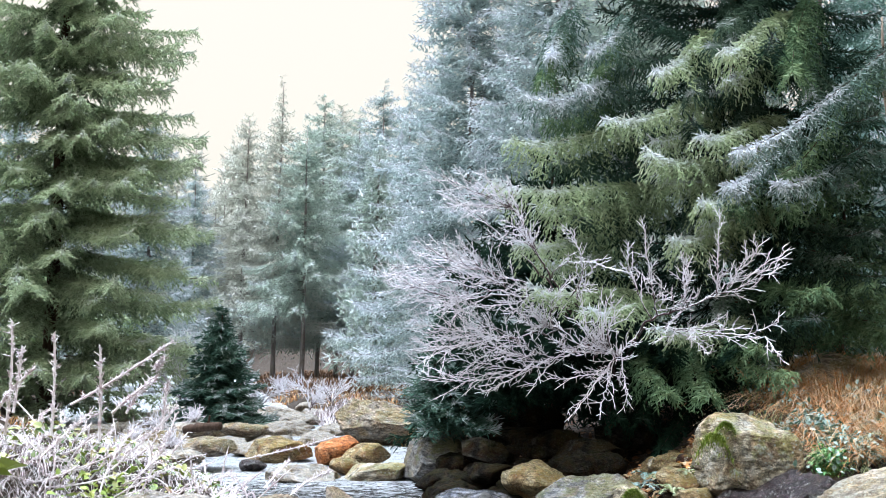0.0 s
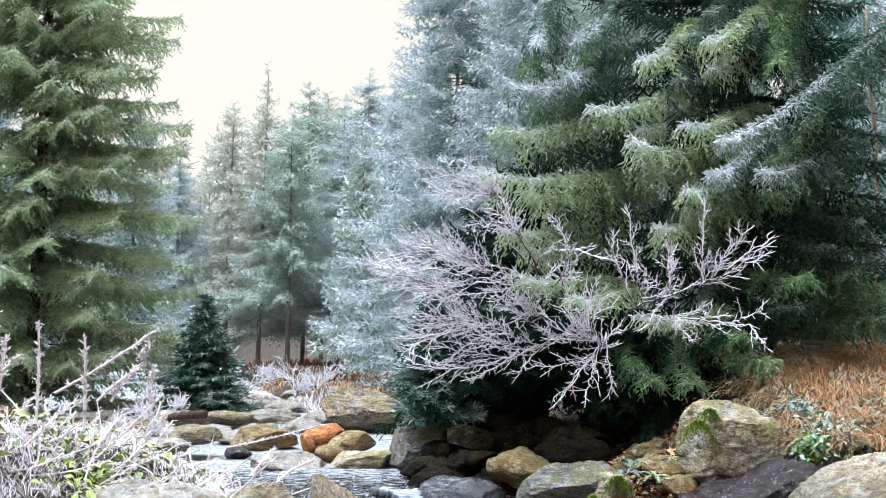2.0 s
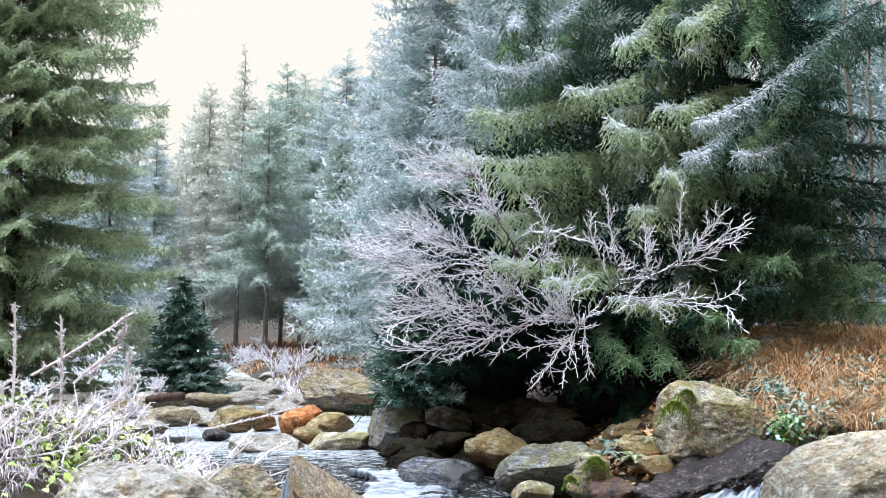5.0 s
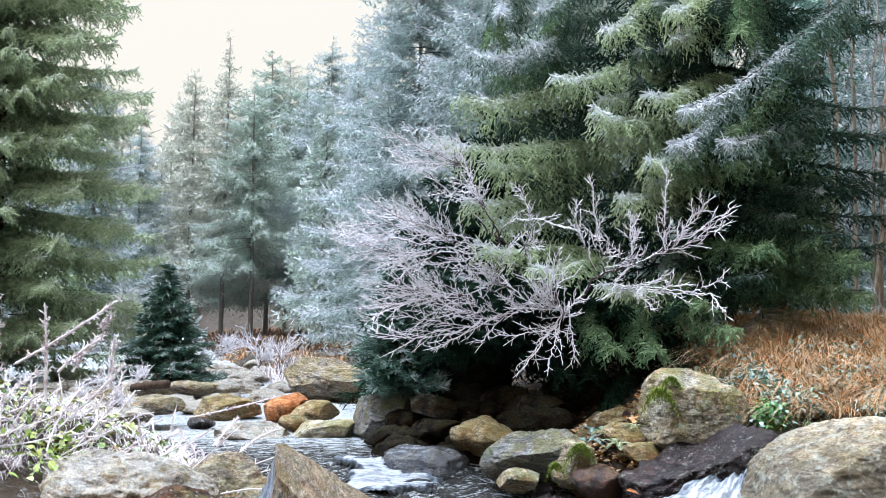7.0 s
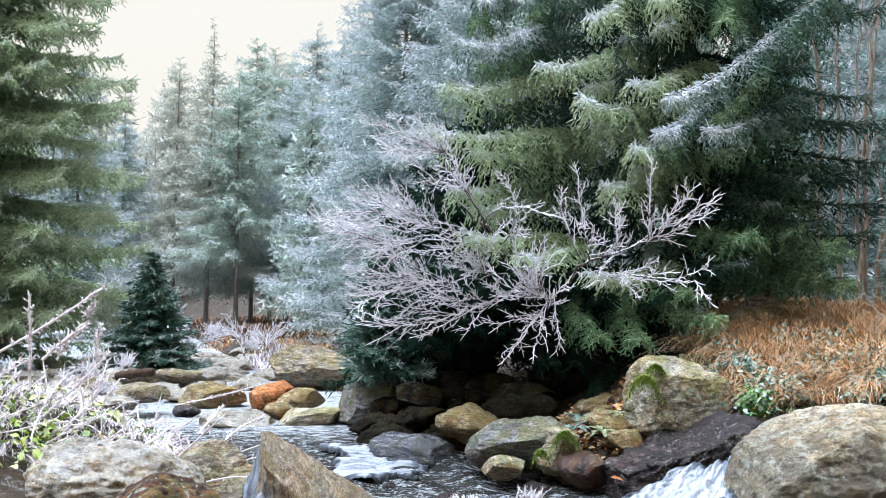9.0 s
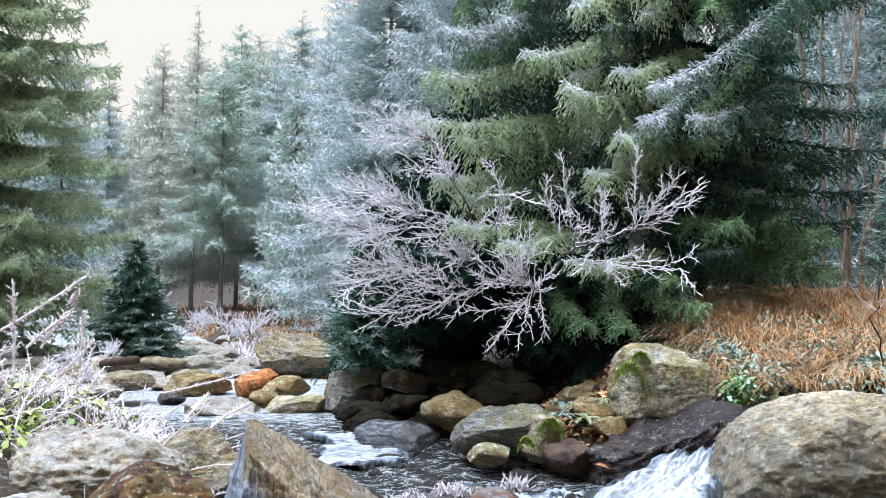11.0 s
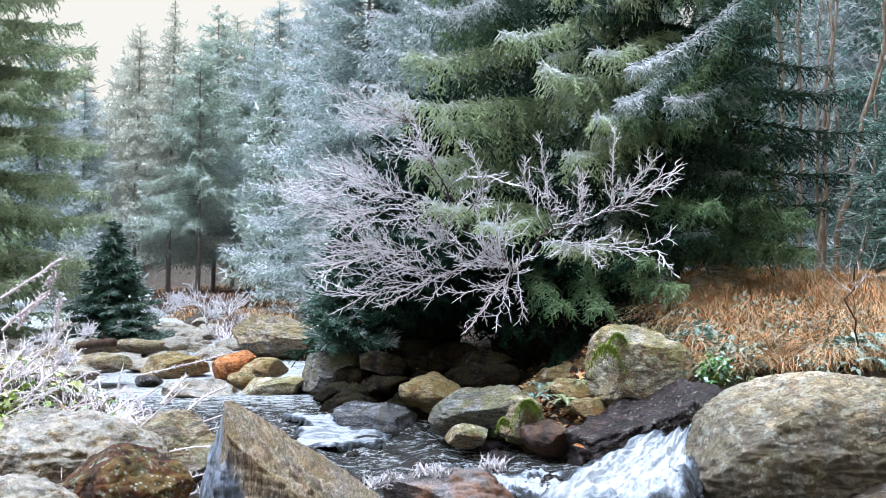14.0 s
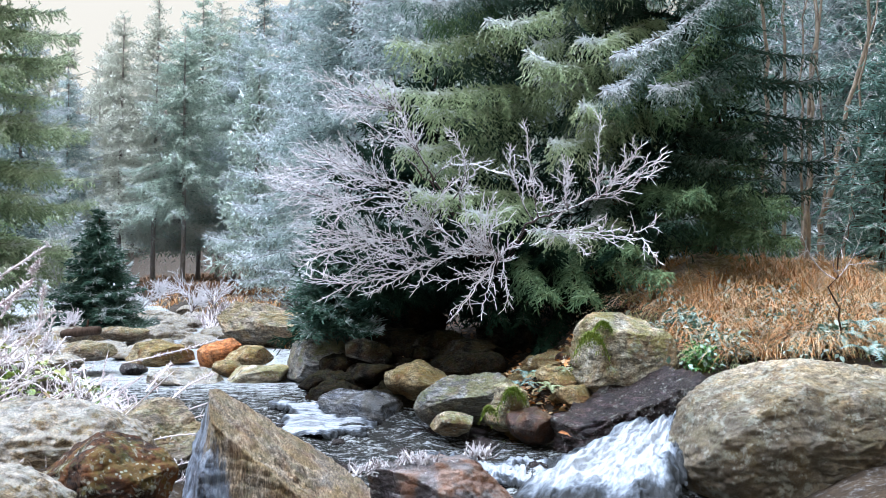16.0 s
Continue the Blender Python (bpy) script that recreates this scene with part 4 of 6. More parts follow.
# ---------------------------------------------------------------- trees
olive_spruce = spruce_near("spruce", "tall olive-green spruce with drooping tiered boughs", (-7.55, 20.000, 0.554), 15.0, 2.95, M_OLIVE, 201, 0.3, 0.50, 0.11, 0.28, 0.75, 11, 0.09, 0.115, 0.33, profile=0.68, top=8.2, thick=0.0105, heavy=True, fan=1.35)
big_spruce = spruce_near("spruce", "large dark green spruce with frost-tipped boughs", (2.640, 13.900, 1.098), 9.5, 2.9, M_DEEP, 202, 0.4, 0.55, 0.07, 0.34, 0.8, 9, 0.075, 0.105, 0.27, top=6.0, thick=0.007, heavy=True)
spruce_near("young_fir", "small dark green fir above the boulders", (-0.536, 12.800, 0.780), 1.35, 0.50, M_YOUNG, 203, 0.02, 0.13, 0.03, 0.2, 0.45, 13, 0.07, 0.07, 0.42, thick=0.0075, heavy=True)
spruce_near("young_fir", "small dark green fir on the far bank", (-4.442, 19.000, 0.457), 1.75, 0.85, M_YOUNG, 204, 0.02, 0.14, 0.025, 0.15, 0.4, 12, 0.08, 0.09, 0.42, thick=0.009, profile=1.0, heavy=True)
rimed_spruce = spruce_far("tall spruce hung with thick white rime", (-0.722, 24.000, 0.345), 11.5, 2.75, M_RIMED, 210, 0.3, 0.43, 0.07, 0.42, 0.9, "spruces up the valley", gap=0.07, twig=0.085, thick=0.0105, needles=1, count=12, spread=0.34)
spruce_far("spruce with weeping rimed boughs", (-3.165, 30.000, 0.239), 6.4, 1.35, M_TEAL_HAZE, 211, 0.7, 0.30, 0.10, 0.45, 1.3, count=10, gap=0.11, twig=0.13, thick=0.014)
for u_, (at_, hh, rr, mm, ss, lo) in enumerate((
        ((-8.204, 38.000, 0.192), 8.6, 1.6, M_GREY_HAZE, 212, 0.8), ((-6.960, 37.000, 0.195), 9.6, 1.35, M_GREY_HAZE, 213, 1.2), ((-5.954, 36.000, 0.267), 7.8, 1.5, M_TEAL_HAZE, 214, 1.6),
        ((-6.079, 40.000, 0.155), 9.7, 1.7, M_TEAL_HAZE, 215, 0.8), ((-5.604, 41.000, 0.119), 9.7, 1.7, M_GREY_HAZE, 216, 0.8), ((-4.788, 39.000, 0.192), 8.9, 1.7, M_TEAL_HAZE, 217, 0.8),
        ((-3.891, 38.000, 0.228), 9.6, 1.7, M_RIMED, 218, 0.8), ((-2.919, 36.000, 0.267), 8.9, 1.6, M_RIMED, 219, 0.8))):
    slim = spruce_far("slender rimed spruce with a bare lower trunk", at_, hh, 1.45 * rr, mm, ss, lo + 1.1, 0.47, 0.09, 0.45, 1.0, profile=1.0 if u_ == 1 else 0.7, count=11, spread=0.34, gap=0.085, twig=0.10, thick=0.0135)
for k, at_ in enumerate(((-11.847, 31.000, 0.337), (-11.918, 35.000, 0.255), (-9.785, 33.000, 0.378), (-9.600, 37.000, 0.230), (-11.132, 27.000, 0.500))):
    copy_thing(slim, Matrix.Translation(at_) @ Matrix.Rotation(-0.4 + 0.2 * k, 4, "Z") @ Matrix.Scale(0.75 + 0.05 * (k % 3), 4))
dark_spruce = spruce_near("spruce", "dark green spruce standing behind the rimed shrub", (0.575, 14.600, 0.837), 3.1, 2.0, M_NEEDLE_SHADE, 207, 0.1, 0.28, 0.05, 0.3, 0.6, 10, 0.14, 0.13, thick=0.008, heavy=True)
behind = []
for at_, hh, rr, mm, ss in (((0.866, 22.000, 0.704), 11, 2.6, M_RIMED, 230), ((2.189, 21.000, 0.842), 11, 2.5, M_TEAL_HAZE, 231), ((5.145, 20.000, 1.063), 10, 2.4, M_BLUE, 232),
                            ((7.732, 24.000, 1.066), 11, 2.5, M_BLUE, 233), ((8.032, 21.000, 1.230), 11, 2.4, M_RIMED, 234), ((8.325, 19.000, 1.265), 10, 2.4, M_BLUE, 235)):
    behind.append(spruce_far("rimed spruce behind the stream bank", at_, hh, rr, mm, ss, 0.4, 0.5, 0.07, 0.42, 0.9, "spruces behind the bank", gap=0.085, twig=0.10, thick=0.0125, needles=1, count=11, spread=0.34))

for k, at_ in enumerate(((0.324, 28.000, 0.395), (2.001, 27.000, 0.562), (3.433, 26.000, 0.661), (5.155, 25.000, 0.813), (8.111, 28.000, 0.848), (9.700, 27.000, 1.000), (-1.758, 33.000, 0.179))):
    copy_thing(behind[k % 2], Matrix.Translation(at_) @ Matrix.Rotation(-0.5 + 0.17 * k, 4, "Z") @ Matrix.Scale(0.95 + 0.06 * (k % 3), 4))

rng_f = np.random.default_rng(77)
woods = [spruce_far("distant spruce on the valley slope", (-14 + 5 * k, 60 + 4 * k, float(ground_height(-14 + 5 * k, 60 + 4 * k))), 8.5, 1.7, M_GREY_HAZE, 240 + k, 0.5, 0.7, 0.12, 0.3, 0.5, "far woods", count=5, gap=0.36, twig=0.32, thick=0.028, needles=0) for k in range(3)]
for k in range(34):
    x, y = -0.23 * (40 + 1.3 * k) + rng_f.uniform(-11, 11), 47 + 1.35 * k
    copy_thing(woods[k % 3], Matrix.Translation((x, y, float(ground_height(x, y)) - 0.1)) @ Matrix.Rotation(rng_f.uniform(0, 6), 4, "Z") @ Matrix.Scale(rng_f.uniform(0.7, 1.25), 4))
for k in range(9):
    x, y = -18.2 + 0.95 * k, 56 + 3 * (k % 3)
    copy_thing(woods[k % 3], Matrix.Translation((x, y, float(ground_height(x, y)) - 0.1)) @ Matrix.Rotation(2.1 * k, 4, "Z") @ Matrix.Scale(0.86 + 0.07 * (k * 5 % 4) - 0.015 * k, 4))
edge = [spruce_far("unseen spruce added round the clearing to block low light", (-13 + 24 * k, -6, float(ground_height(-13 + 24 * k, -6))), 10.5, 2.3, M_OLIVE, 244 + k, 0.4, 1.0, 0.15, 0.3, 0.5, "woods round the clearing", count=5, gap=0.6, twig=0.55, thick=0.07, needles=0) for k in range(2)]
for k in range(30):        # out-of-view trees added to the sides and behind, to block low sky light
    an, ra = radians(rng_f.uniform(115, 425)), rng_f.uniform(14, 30)
    x, y = ra * math.sin(an), ra * math.cos(an)
    if y > 2 and abs(x) < 11:
        continue
    copy_thing(edge[k % 2], Matrix.Translation((x, y, float(ground_height(x, y)) - 0.1)) @ Matrix.Rotation(rng_f.uniform(0, 6), 4, "Z") @ Matrix.Scale(rng_f.uniform(0.8, 1.2), 4))


# ---------------------------------------------------------------- rimed shrub over the stream
def curve(a, m, b, n):
    t = np.linspace(0, 1, n)[:, None]
    return (1 - t) ** 2 * np.array(a) + 2 * t * (1 - t) * np.array(m) + t * t * np.array(b)


def unit(v):
    return v / (np.linalg.norm(v) + 1e-9)


def rimed_limb(rng, a, m, b, r0, side=14, reach=0.4, gap=0.04):
    """A limb with feathered side branches, each set with short rime-coated twigs to both sides."""
    P = curve(a, m, b, 14)
    P += 0.011 * rng.normal(size=P.shape) * np.linspace(0.2, 1, 14)[:, None]
    pieces = [tube(P, np.linspace(r0, 0.004, 14), 5)]
    tip = [np.repeat(np.linspace(0.35, 1, 14), 5)]
    s0, s1 = [], []
    flat = unit(np.array([0.25 * rng.normal(), 1.0, 0.35 * rng.normal()]))

    def twigs(Q, size):
        run = np.concatenate([[0], np.cumsum(np.linalg.norm(np.diff(Q, axis=0), axis=1))])
        for k, t in enumerate(np.arange(gap, run[-1], gap * rng.uniform(0.8, 1.2))):
            i = min(np.searchsorted(run, t), len(Q) - 1)
            d = unit(Q[i] - Q[i - 1])
            o = Q[i - 1] + d * (t - run[i - 1])
            lat = unit(np.cross(d, flat) + 0.45 * rng.normal(size=3))
            e = unit(d * 0.75 + lat * (1 if k % 2 else -1) * rng.uniform(0.4, 1.0) + np.array([0, 0, 0.1]))
            s0.append(o), s1.append(o + e * size * rng.uniform(0.5, 1.3))
        s0.append(Q[-1]), s1.append(Q[-1] + unit(Q[-1] - Q[-2]) * size)
    twigs(P[3:], 0.06)
    for k in range(side):
        f = 0.2 + 0.78 * (k + rng.uniform(0, 0.8)) / side
        i = min(int(f * 13), 12)
        d = unit(P[i + 1] - P[i])
        o = P[i] + (P[i + 1] - P[i]) * (f * 13 - i)
        lat = unit(np.cross(d, flat) + 0.3 * rng.normal(size=3))
        an = radians(rng.uniform(16, 40))
        d = unit(d * math.cos(an) + lat * math.sin(an) * (1 if k % 2 else -1) + np.array([0, 0, 0.08]))
        l = reach * (1.05 - f) ** 0.6 * rng.uniform(0.45, 1.15) + 0.05
        Q = curve(o, o + d * l * 0.5 + rng.normal(size=3) * 0.02, o + d * l + np.array([0, 0, rng.uniform(-0.1, 0.15) * l]), 6)
        pieces.append(tube(Q, np.linspace(0.0044, 0.003, 6), 4))
        tip.append(np.repeat(np.linspace(min(1.0, 0.4 + 0.5 * f), 1, 6), 4))
        twigs(Q, 0.055)
    v, f, _ = sprigs(np.array(s0), np.array(s1), np.full(len(s0), 0.0043), np.ones(len(s0)), rng, 1, 0.012, 0.003)
    return mesh_of("limb", *join(pieces + [(v, f)]), [M_RIME_LIMB], tip=np.concatenate(tip + [np.ones(len(v))]), smooth=False)


def rimed_shrub():
    rng = np.random.default_rng(301)
    base = np.array((1.104, 12.900, 0.747))
    shrub = thing("shrub", "wide leafless shrub coated in thick white rime", "shrub", base)
    stems = []
    for fork, mid, end in (
            ((0.871, 11.600, 1.839), (0.114, 11.250, 2.093), (-1.005, 10.900, 2.220)),
            ((0.783, 11.500, 1.730), (0.112, 11.050, 1.674), (-0.729, 10.600, 1.514)),
            ((0.856, 11.400, 1.623), (0.315, 11.000, 1.419), (-0.188, 10.600, 1.219)),
            ((0.499, 11.700, 2.167), (-0.044, 11.500, 2.640), (-0.697, 11.300, 3.192)),
            ((1.321, 11.300, 1.807), (1.865, 11.100, 1.932), (2.554, 10.900, 2.392)),
            ((1.320, 11.300, 1.728), (1.855, 11.050, 1.751), (2.404, 10.800, 1.622)),
            ((0.495, 11.600, 2.055), (-0.198, 11.150, 2.037), (-0.876, 10.700, 1.950)),
            ((1.100, 11.200, 1.571), (0.918, 10.900, 1.319), (0.607, 10.600, 0.984)),
            ((0.495, 11.600, 2.189), (0.275, 11.400, 2.471), (0.061, 11.200, 3.032)),
            ((0.817, 11.600, 1.893), (0.114, 11.250, 2.250), (-0.752, 10.900, 2.372))):
        fork = np.array(fork) - base
        P = np.concatenate([curve((0, 0, 0), fork * np.array([0.4, 0.3, 0.7]), fork, 7)[:-1], curve(fork, np.array(mid) - base, np.array(end) - base, 22)])
        P[1:] += 0.012 * rng.normal(size=(len(P) - 1, 3))
        part("stem", mesh_of("stem", *tube(P, np.linspace(0.012, 0.004, len(P)), 7), [M_RIME_LIMB], tip=np.repeat(np.clip(np.linspace(-0.2, 1.0, len(P)), 0, 1), 7), smooth=True), shrub)
        stems.append(P)
    joints = np.concatenate([P[7:-1] for P in stems])
    along = np.concatenate([P[8:] - P[7:-1] for P in stems])
    along /= np.linalg.norm(along, axis=1, keepdims=True)

    def limb(b, size, sides, reach=0.26):
        b = np.array(b) - base
        way = b - joints
        far = np.linalg.norm(way, axis=1)
        turn = np.arccos(np.clip((way * along).sum(1) / (far + 1e-9), -1, 1))
        i = int(np.argmin(np.abs(turn - rng.uniform(0.1, 0.4)) + 0.5 * np.abs(far - size)))
        mid = joints[i] + along[i] * far[i] * 0.5 + 0.12 * (way[i] - along[i] * far[i]) + rng.normal(size=3) * 0.025
        part("limb", rimed_limb(rng, joints[i], mid, b, 0.006, sides, reach * min(1.3, 0.5 + far[i]), 0.042), shrub)

    for b in ((-1.092, 10.760, 2.242), (-1.037, 10.980, 2.122), (-0.925, 10.570, 2.270), (-0.756, 10.970, 2.398), (-0.512, 10.660, 2.405), (-0.912, 10.710, 1.960),
              (-0.741, 10.910, 1.845), (-0.766, 10.700, 1.751), (-0.810, 10.770, 1.537), (-0.752, 10.510, 1.407), (-0.697, 10.880, 1.310), (-0.611, 10.770, 1.622),
              (-0.982, 10.660, 2.186), (-0.861, 10.890, 2.077), (-0.387, 10.650, 2.290), (-0.689, 10.730, 2.145), (-0.482, 10.570, 2.014), (-0.588, 10.700, 1.920),
              (-0.410, 10.600, 1.818), (-0.509, 10.630, 1.696), (-0.470, 10.880, 1.471), (-0.288, 10.640, 1.622), (-0.241, 10.740, 1.771), (-0.195, 10.990, 1.928),
              (-0.144, 10.980, 2.158), (-0.344, 10.860, 2.152)):
        limb(b, 0.7, 9)
    for b in ((-0.694, 10.770, 3.168), (-0.606, 10.640, 3.035), (-0.425, 10.580, 2.814), (-0.196, 10.980, 3.147), (0.059, 10.760, 3.066), (-0.728, 10.560, 2.486),
              (-0.485, 10.810, 2.800), (-0.590, 10.890, 2.941), (-0.293, 10.810, 2.729), (-0.093, 10.960, 2.950), (0.156, 10.520, 2.748), (-0.166, 10.760, 2.523),
              (-0.391, 10.730, 2.545), (0.009, 10.530, 2.675), (0.235, 10.820, 2.503)):
        limb(b, 0.6, 6, 0.18)
    for b in ((-0.346, 10.930, 1.329), (-0.281, 10.800, 1.212), (-0.188, 10.630, 1.154), (-0.042, 10.920, 1.218), (0.258, 10.750, 1.174), (0.148, 10.760, 1.363),
              (0.337, 10.880, 1.431), (0.401, 10.570, 1.289), (-0.042, 10.910, 1.471), (0.109, 10.840, 1.572), (0.589, 10.890, 0.932), (0.843, 10.600, 0.974),
              (1.119, 10.900, 1.057), (0.721, 10.600, 1.229), (0.961, 10.540, 1.231), (0.465, 10.930, 1.622), (0.566, 10.930, 1.470)):
        limb(b, 0.55, 3, 0.2)
    for b in ((2.564, 10.940, 2.436), (2.481, 10.740, 2.281), (2.405, 10.640, 1.829), (2.346, 10.500, 1.505), (1.815, 10.820, 1.512), (2.280, 10.860, 2.076),
              (2.141, 10.920, 2.231), (2.033, 10.640, 1.720), (1.588, 10.610, 2.287), (1.718, 10.820, 2.024), (1.124, 10.900, 2.230), (0.928, 10.980, 2.337),
              (0.943, 10.580, 2.039), (1.156, 10.740, 1.871), (1.484, 10.950, 2.055), (1.375, 10.710, 1.622), (0.860, 10.790, 1.622), (2.154, 10.510, 1.646),
              (1.947, 10.840, 1.823), (0.620, 10.960, 1.826), (0.820, 10.910, 2.078), (0.416, 10.940, 2.080)):
        limb(b, 0.5, 4, 0.17)
    for b in ((0.208, 10.720, 2.070), (0.307, 10.720, 1.896), (0.452, 10.610, 1.794), (0.595, 10.510, 2.183), (0.686, 10.420, 1.984), (0.851, 10.550, 1.891),
              (1.014, 10.560, 1.975), (1.169, 10.420, 1.694), (0.492, 10.420, 1.597), (0.259, 10.800, 1.697), (0.147, 10.660, 1.795), (0.787, 10.490, 1.694),
              (1.097, 10.570, 1.597), (1.512, 10.790, 1.822), (1.667, 10.760, 1.697), (1.282, 10.740, 2.146), (0.009, 10.560, 1.965), (0.058, 10.600, 1.646)):
        limb(b, 0.45, 6, 0.2)
    for a_, b_ in (((1.337, 11.000, 1.903), (1.252, 10.900, 2.677)), ((1.910, 11.000, 1.980), (1.948, 10.900, 2.769)), ((0.853, 11.000, 2.185), (0.577, 10.900, 2.647)), ((1.593, 11.000, 2.031), (1.656, 10.900, 2.332)), ((2.013, 11.000, 2.082), (2.342, 10.900, 2.509)), ((1.083, 11.000, 2.133), (1.125, 10.900, 2.459))):
        a_, b_ = np.array(a_) - base, np.array(b_) - base
        i = int(np.argmin(np.linalg.norm(joints - a_, axis=1)))
        part("limb", rimed_limb(rng, joints[i], a_ + np.array([0.02, 0, 0.1]), b_, 0.0065, 8, 0.17, 0.028), shrub)


rimed_shrub()


# ---------------------------------------------------------------- thin bare trees on the bank
def bare_tree(label, base, lean, height, r0, seed, mat=M_BARK_PALE):
    rng = np.random.default_rng(seed)
    tree = thing("bare_tree", label, "tree", base, group="bare trees on the bank")
    P = curve((0, 0, -0.1), (lean * 0.3, rng.uniform(-0.2, 0.2), height * 0.5), (lean, rng.uniform(-0.3, 0.3), height), 16)
    P[1:, :2] += 0.02 * rng.normal(size=(15, 2)) + 0.05 * np.sin(np.linspace(0, 7, 15) + seed)[:, None]
    part("trunk", mesh_of("trunk", *tube(P, np.linspace(r0 * 0.8, max(0.005, r0 * 0.3), 16), 8), [mat], smooth=True), tree)
    for k in range(int(height * 3.5)):
        f = rng.uniform(0.25, 0.98)
        i = min(int(f * 15), 14)
        o = P[i] + (P[i + 1] - P[i]) * (f * 15 - i)
        d = rng.normal(size=3) * np.array([1, 1, 0.3]) + np.array([0, 0, 0.6 if height > 2 else 1.6])
        d /= np.linalg.norm(d)
        l = rng.uniform(0.25, 0.8) * min(1.0, 0.3 + height / 5)
        Q = curve(o, o + d * l * 0.5 + rng.normal(size=3) * 0.05, o + d * l + np.array([0, 0, 0.12]), 6)
        pieces = [tube(Q, np.linspace(0.0042, 0.002, 6), 4)]
        for j in range(5):
            w = Q[rng.integers(1, 6)]
            e = d * 0.6 + rng.normal(size=3) * 0.6
            pieces.append(tube(curve(w, w + e * 0.06, w + e * 0.12, 3), np.linspace(0.0024, 0.0014, 3), 3))
        part("branch", mesh_of("branch", *join(pieces), [M_RIME_TWIG]), tree)


for k, (at_, le, he, ra) in enumerate((((5.036, 15.200, 1.383), 0.11, 4.26, 0.042), ((5.137, 14.800, 1.389), 0.39, 4.15, 0.046), ((5.227, 14.900, 1.387), 0.23, 4.18, 0.038), ((5.178, 15.000, 1.386), 0.13, 4.21, 0.028),
                                       ((5.284, 14.600, 1.392), 0.91, 4.09, 0.050), ((4.866, 15.400, 1.380), -0.02, 4.32, 0.050), ((5.580, 15.300, 1.382), -0.15, 4.29, 0.022), ((6.308, 16.500, 1.365), 0.67, 4.63, 0.030))):
    bare_tree("thin bare tree with pale brown bark and rimed twigs", at_, le, he, ra, 320 + k)


# ---------------------------------------------------------------- grass, ferns, brambles
def blade_field(rng, roots, length, lean, width, droop=0.5, seg=4, up=1.0):
    """Bent blades from roots."""
    n = len(roots)
    L = length * rng.uniform(0.5, 1.3, (n, 1))
    az = rng.uniform(0, 6.283, (n, 1))
    out = np.concatenate([np.cos(az), np.sin(az), np.zeros((n, 1))], 1) * rng.uniform(0.3, 1.0, (n, 1)) + np.array(lean)
    side = np.concatenate([-out[:, 1:2], out[:, :1], np.zeros((n, 1))], 1)
    side = side / (np.linalg.norm(side, axis=1, keepdims=True) + 1e-9) * width * rng.uniform(0.6, 1.4, (n, 1))
    V = []
    for k in range(seg + 1):
        t = k / seg
        c = roots + out * L * t * 0.8 + np.array([0, 0, up]) * L * (t * 1.05 - droop * t * t * 1.3)
        V += [c - side * (1 - t * 0.85), c + side * (1 - t * 0.85)]
    V = np.stack(V, 1)
    m = 2 * (seg + 1)
    T = []
    for k in range(seg):
        T += [(2 * k, 2 * k + 1, 2 * k + 3), (2 * k, 2 * k + 3, 2 * k + 2)]
    F = ((np.arange(n) * m)[:, None, None] + np.array(T)[None]).reshape(-1, 3)
    return V.reshape(-1, 3), F


def tussocks(rng, count, each, x0, x1, y0, y1, length, width):
    """Tussocks of long blades that arch over and hang down round their crowns."""
    x, y = rng.uniform(x0, x1, count), rng.uniform(y0, y1, count)
    c = np.repeat(np.arange(count), each)
    n = len(c)
    g = rng.uniform(0.3, 1.55, count)[c]
    r = np.stack([x[c] + rng.normal(size=n) * 0.05 * g, y[c] + rng.normal(size=n) * 0.05 * g], 1)
    roots = np.concatenate([r, (ground_height(r[:, 0], r[:, 1]) + 0.04 * g)[:, None]], 1)
    bias = np.stack([rng.normal(size=count) * 0.7 - 0.2, rng.normal(size=count) * 0.4 - 0.3, np.zeros(count)], 1)[c]
    return blade_field(rng, roots, length, bias, width, 0.70 + 0.2 * rng.uniform(size=(n, 1)), 5, 0.78)


def roots_in(rng, n, x0, x1, y0, y1, clump=0.0):
    x, y = rng.uniform(x0, x1, n), rng.uniform(y0, y1, n)
    if clump:
        k = max(3, n // 60)
        c = rng.integers(0, k, n)
        cx, cy = rng.uniform(x0, x1, k)[c], rng.uniform(y0, y1, k)[c]
        x, y = cx + rng.normal(size=n) * clump, cy + rng.normal(size=n) * clump
    return np.stack([x, y, ground_height(x, y) - 0.01], 1)


rng_g = np.random.default_rng(401)
thing("dry_grass", "tangled orange and straw-coloured dead grass on the bank", "grass", kind="stuff",
      data=mesh_of("dry_grass", *tussocks(rng_g, 540, 52, 2.5, 6.6, 9.9, 14.4, 0.56, 0.0038), [M_STRAW]))
thing("green_grass", "short green grass tufts among the dead grass", "grass", kind="stuff",
      data=mesh_of("green_grass", *blade_field(rng_g, roots_in(rng_g, 6000, 2.0, 6.4, 9.6, 13, 0.11), 0.2, (0, -0.2, 0), 0.004, 0.5), [M_GRASS]))
thing("dead_stems", "long arching brown stems of dead grass", "grass", kind="stuff",
      data=mesh_of("dead_stems", *blade_field(rng_g, roots_in(rng_g, 700, 2.9, 5.2, 10.4, 13.2, 0.2), 0.75, (-0.1, -0.1, 0), 0.003, 0.55, 6), [M_STRAW]))
thing("rimed_grass", "frosted grass and fallen stalks along the near bank", "grass", kind="stuff",
      data=mesh_of("rimed_grass", *blade_field(rng_g, roots_in(rng_g, 7500, -4.4, -1.3, 7.3, 10.0, 0.12), 0.26, (0.15, -0.1, 0), 0.0030, 0.8), [M_RIME_STALK]))
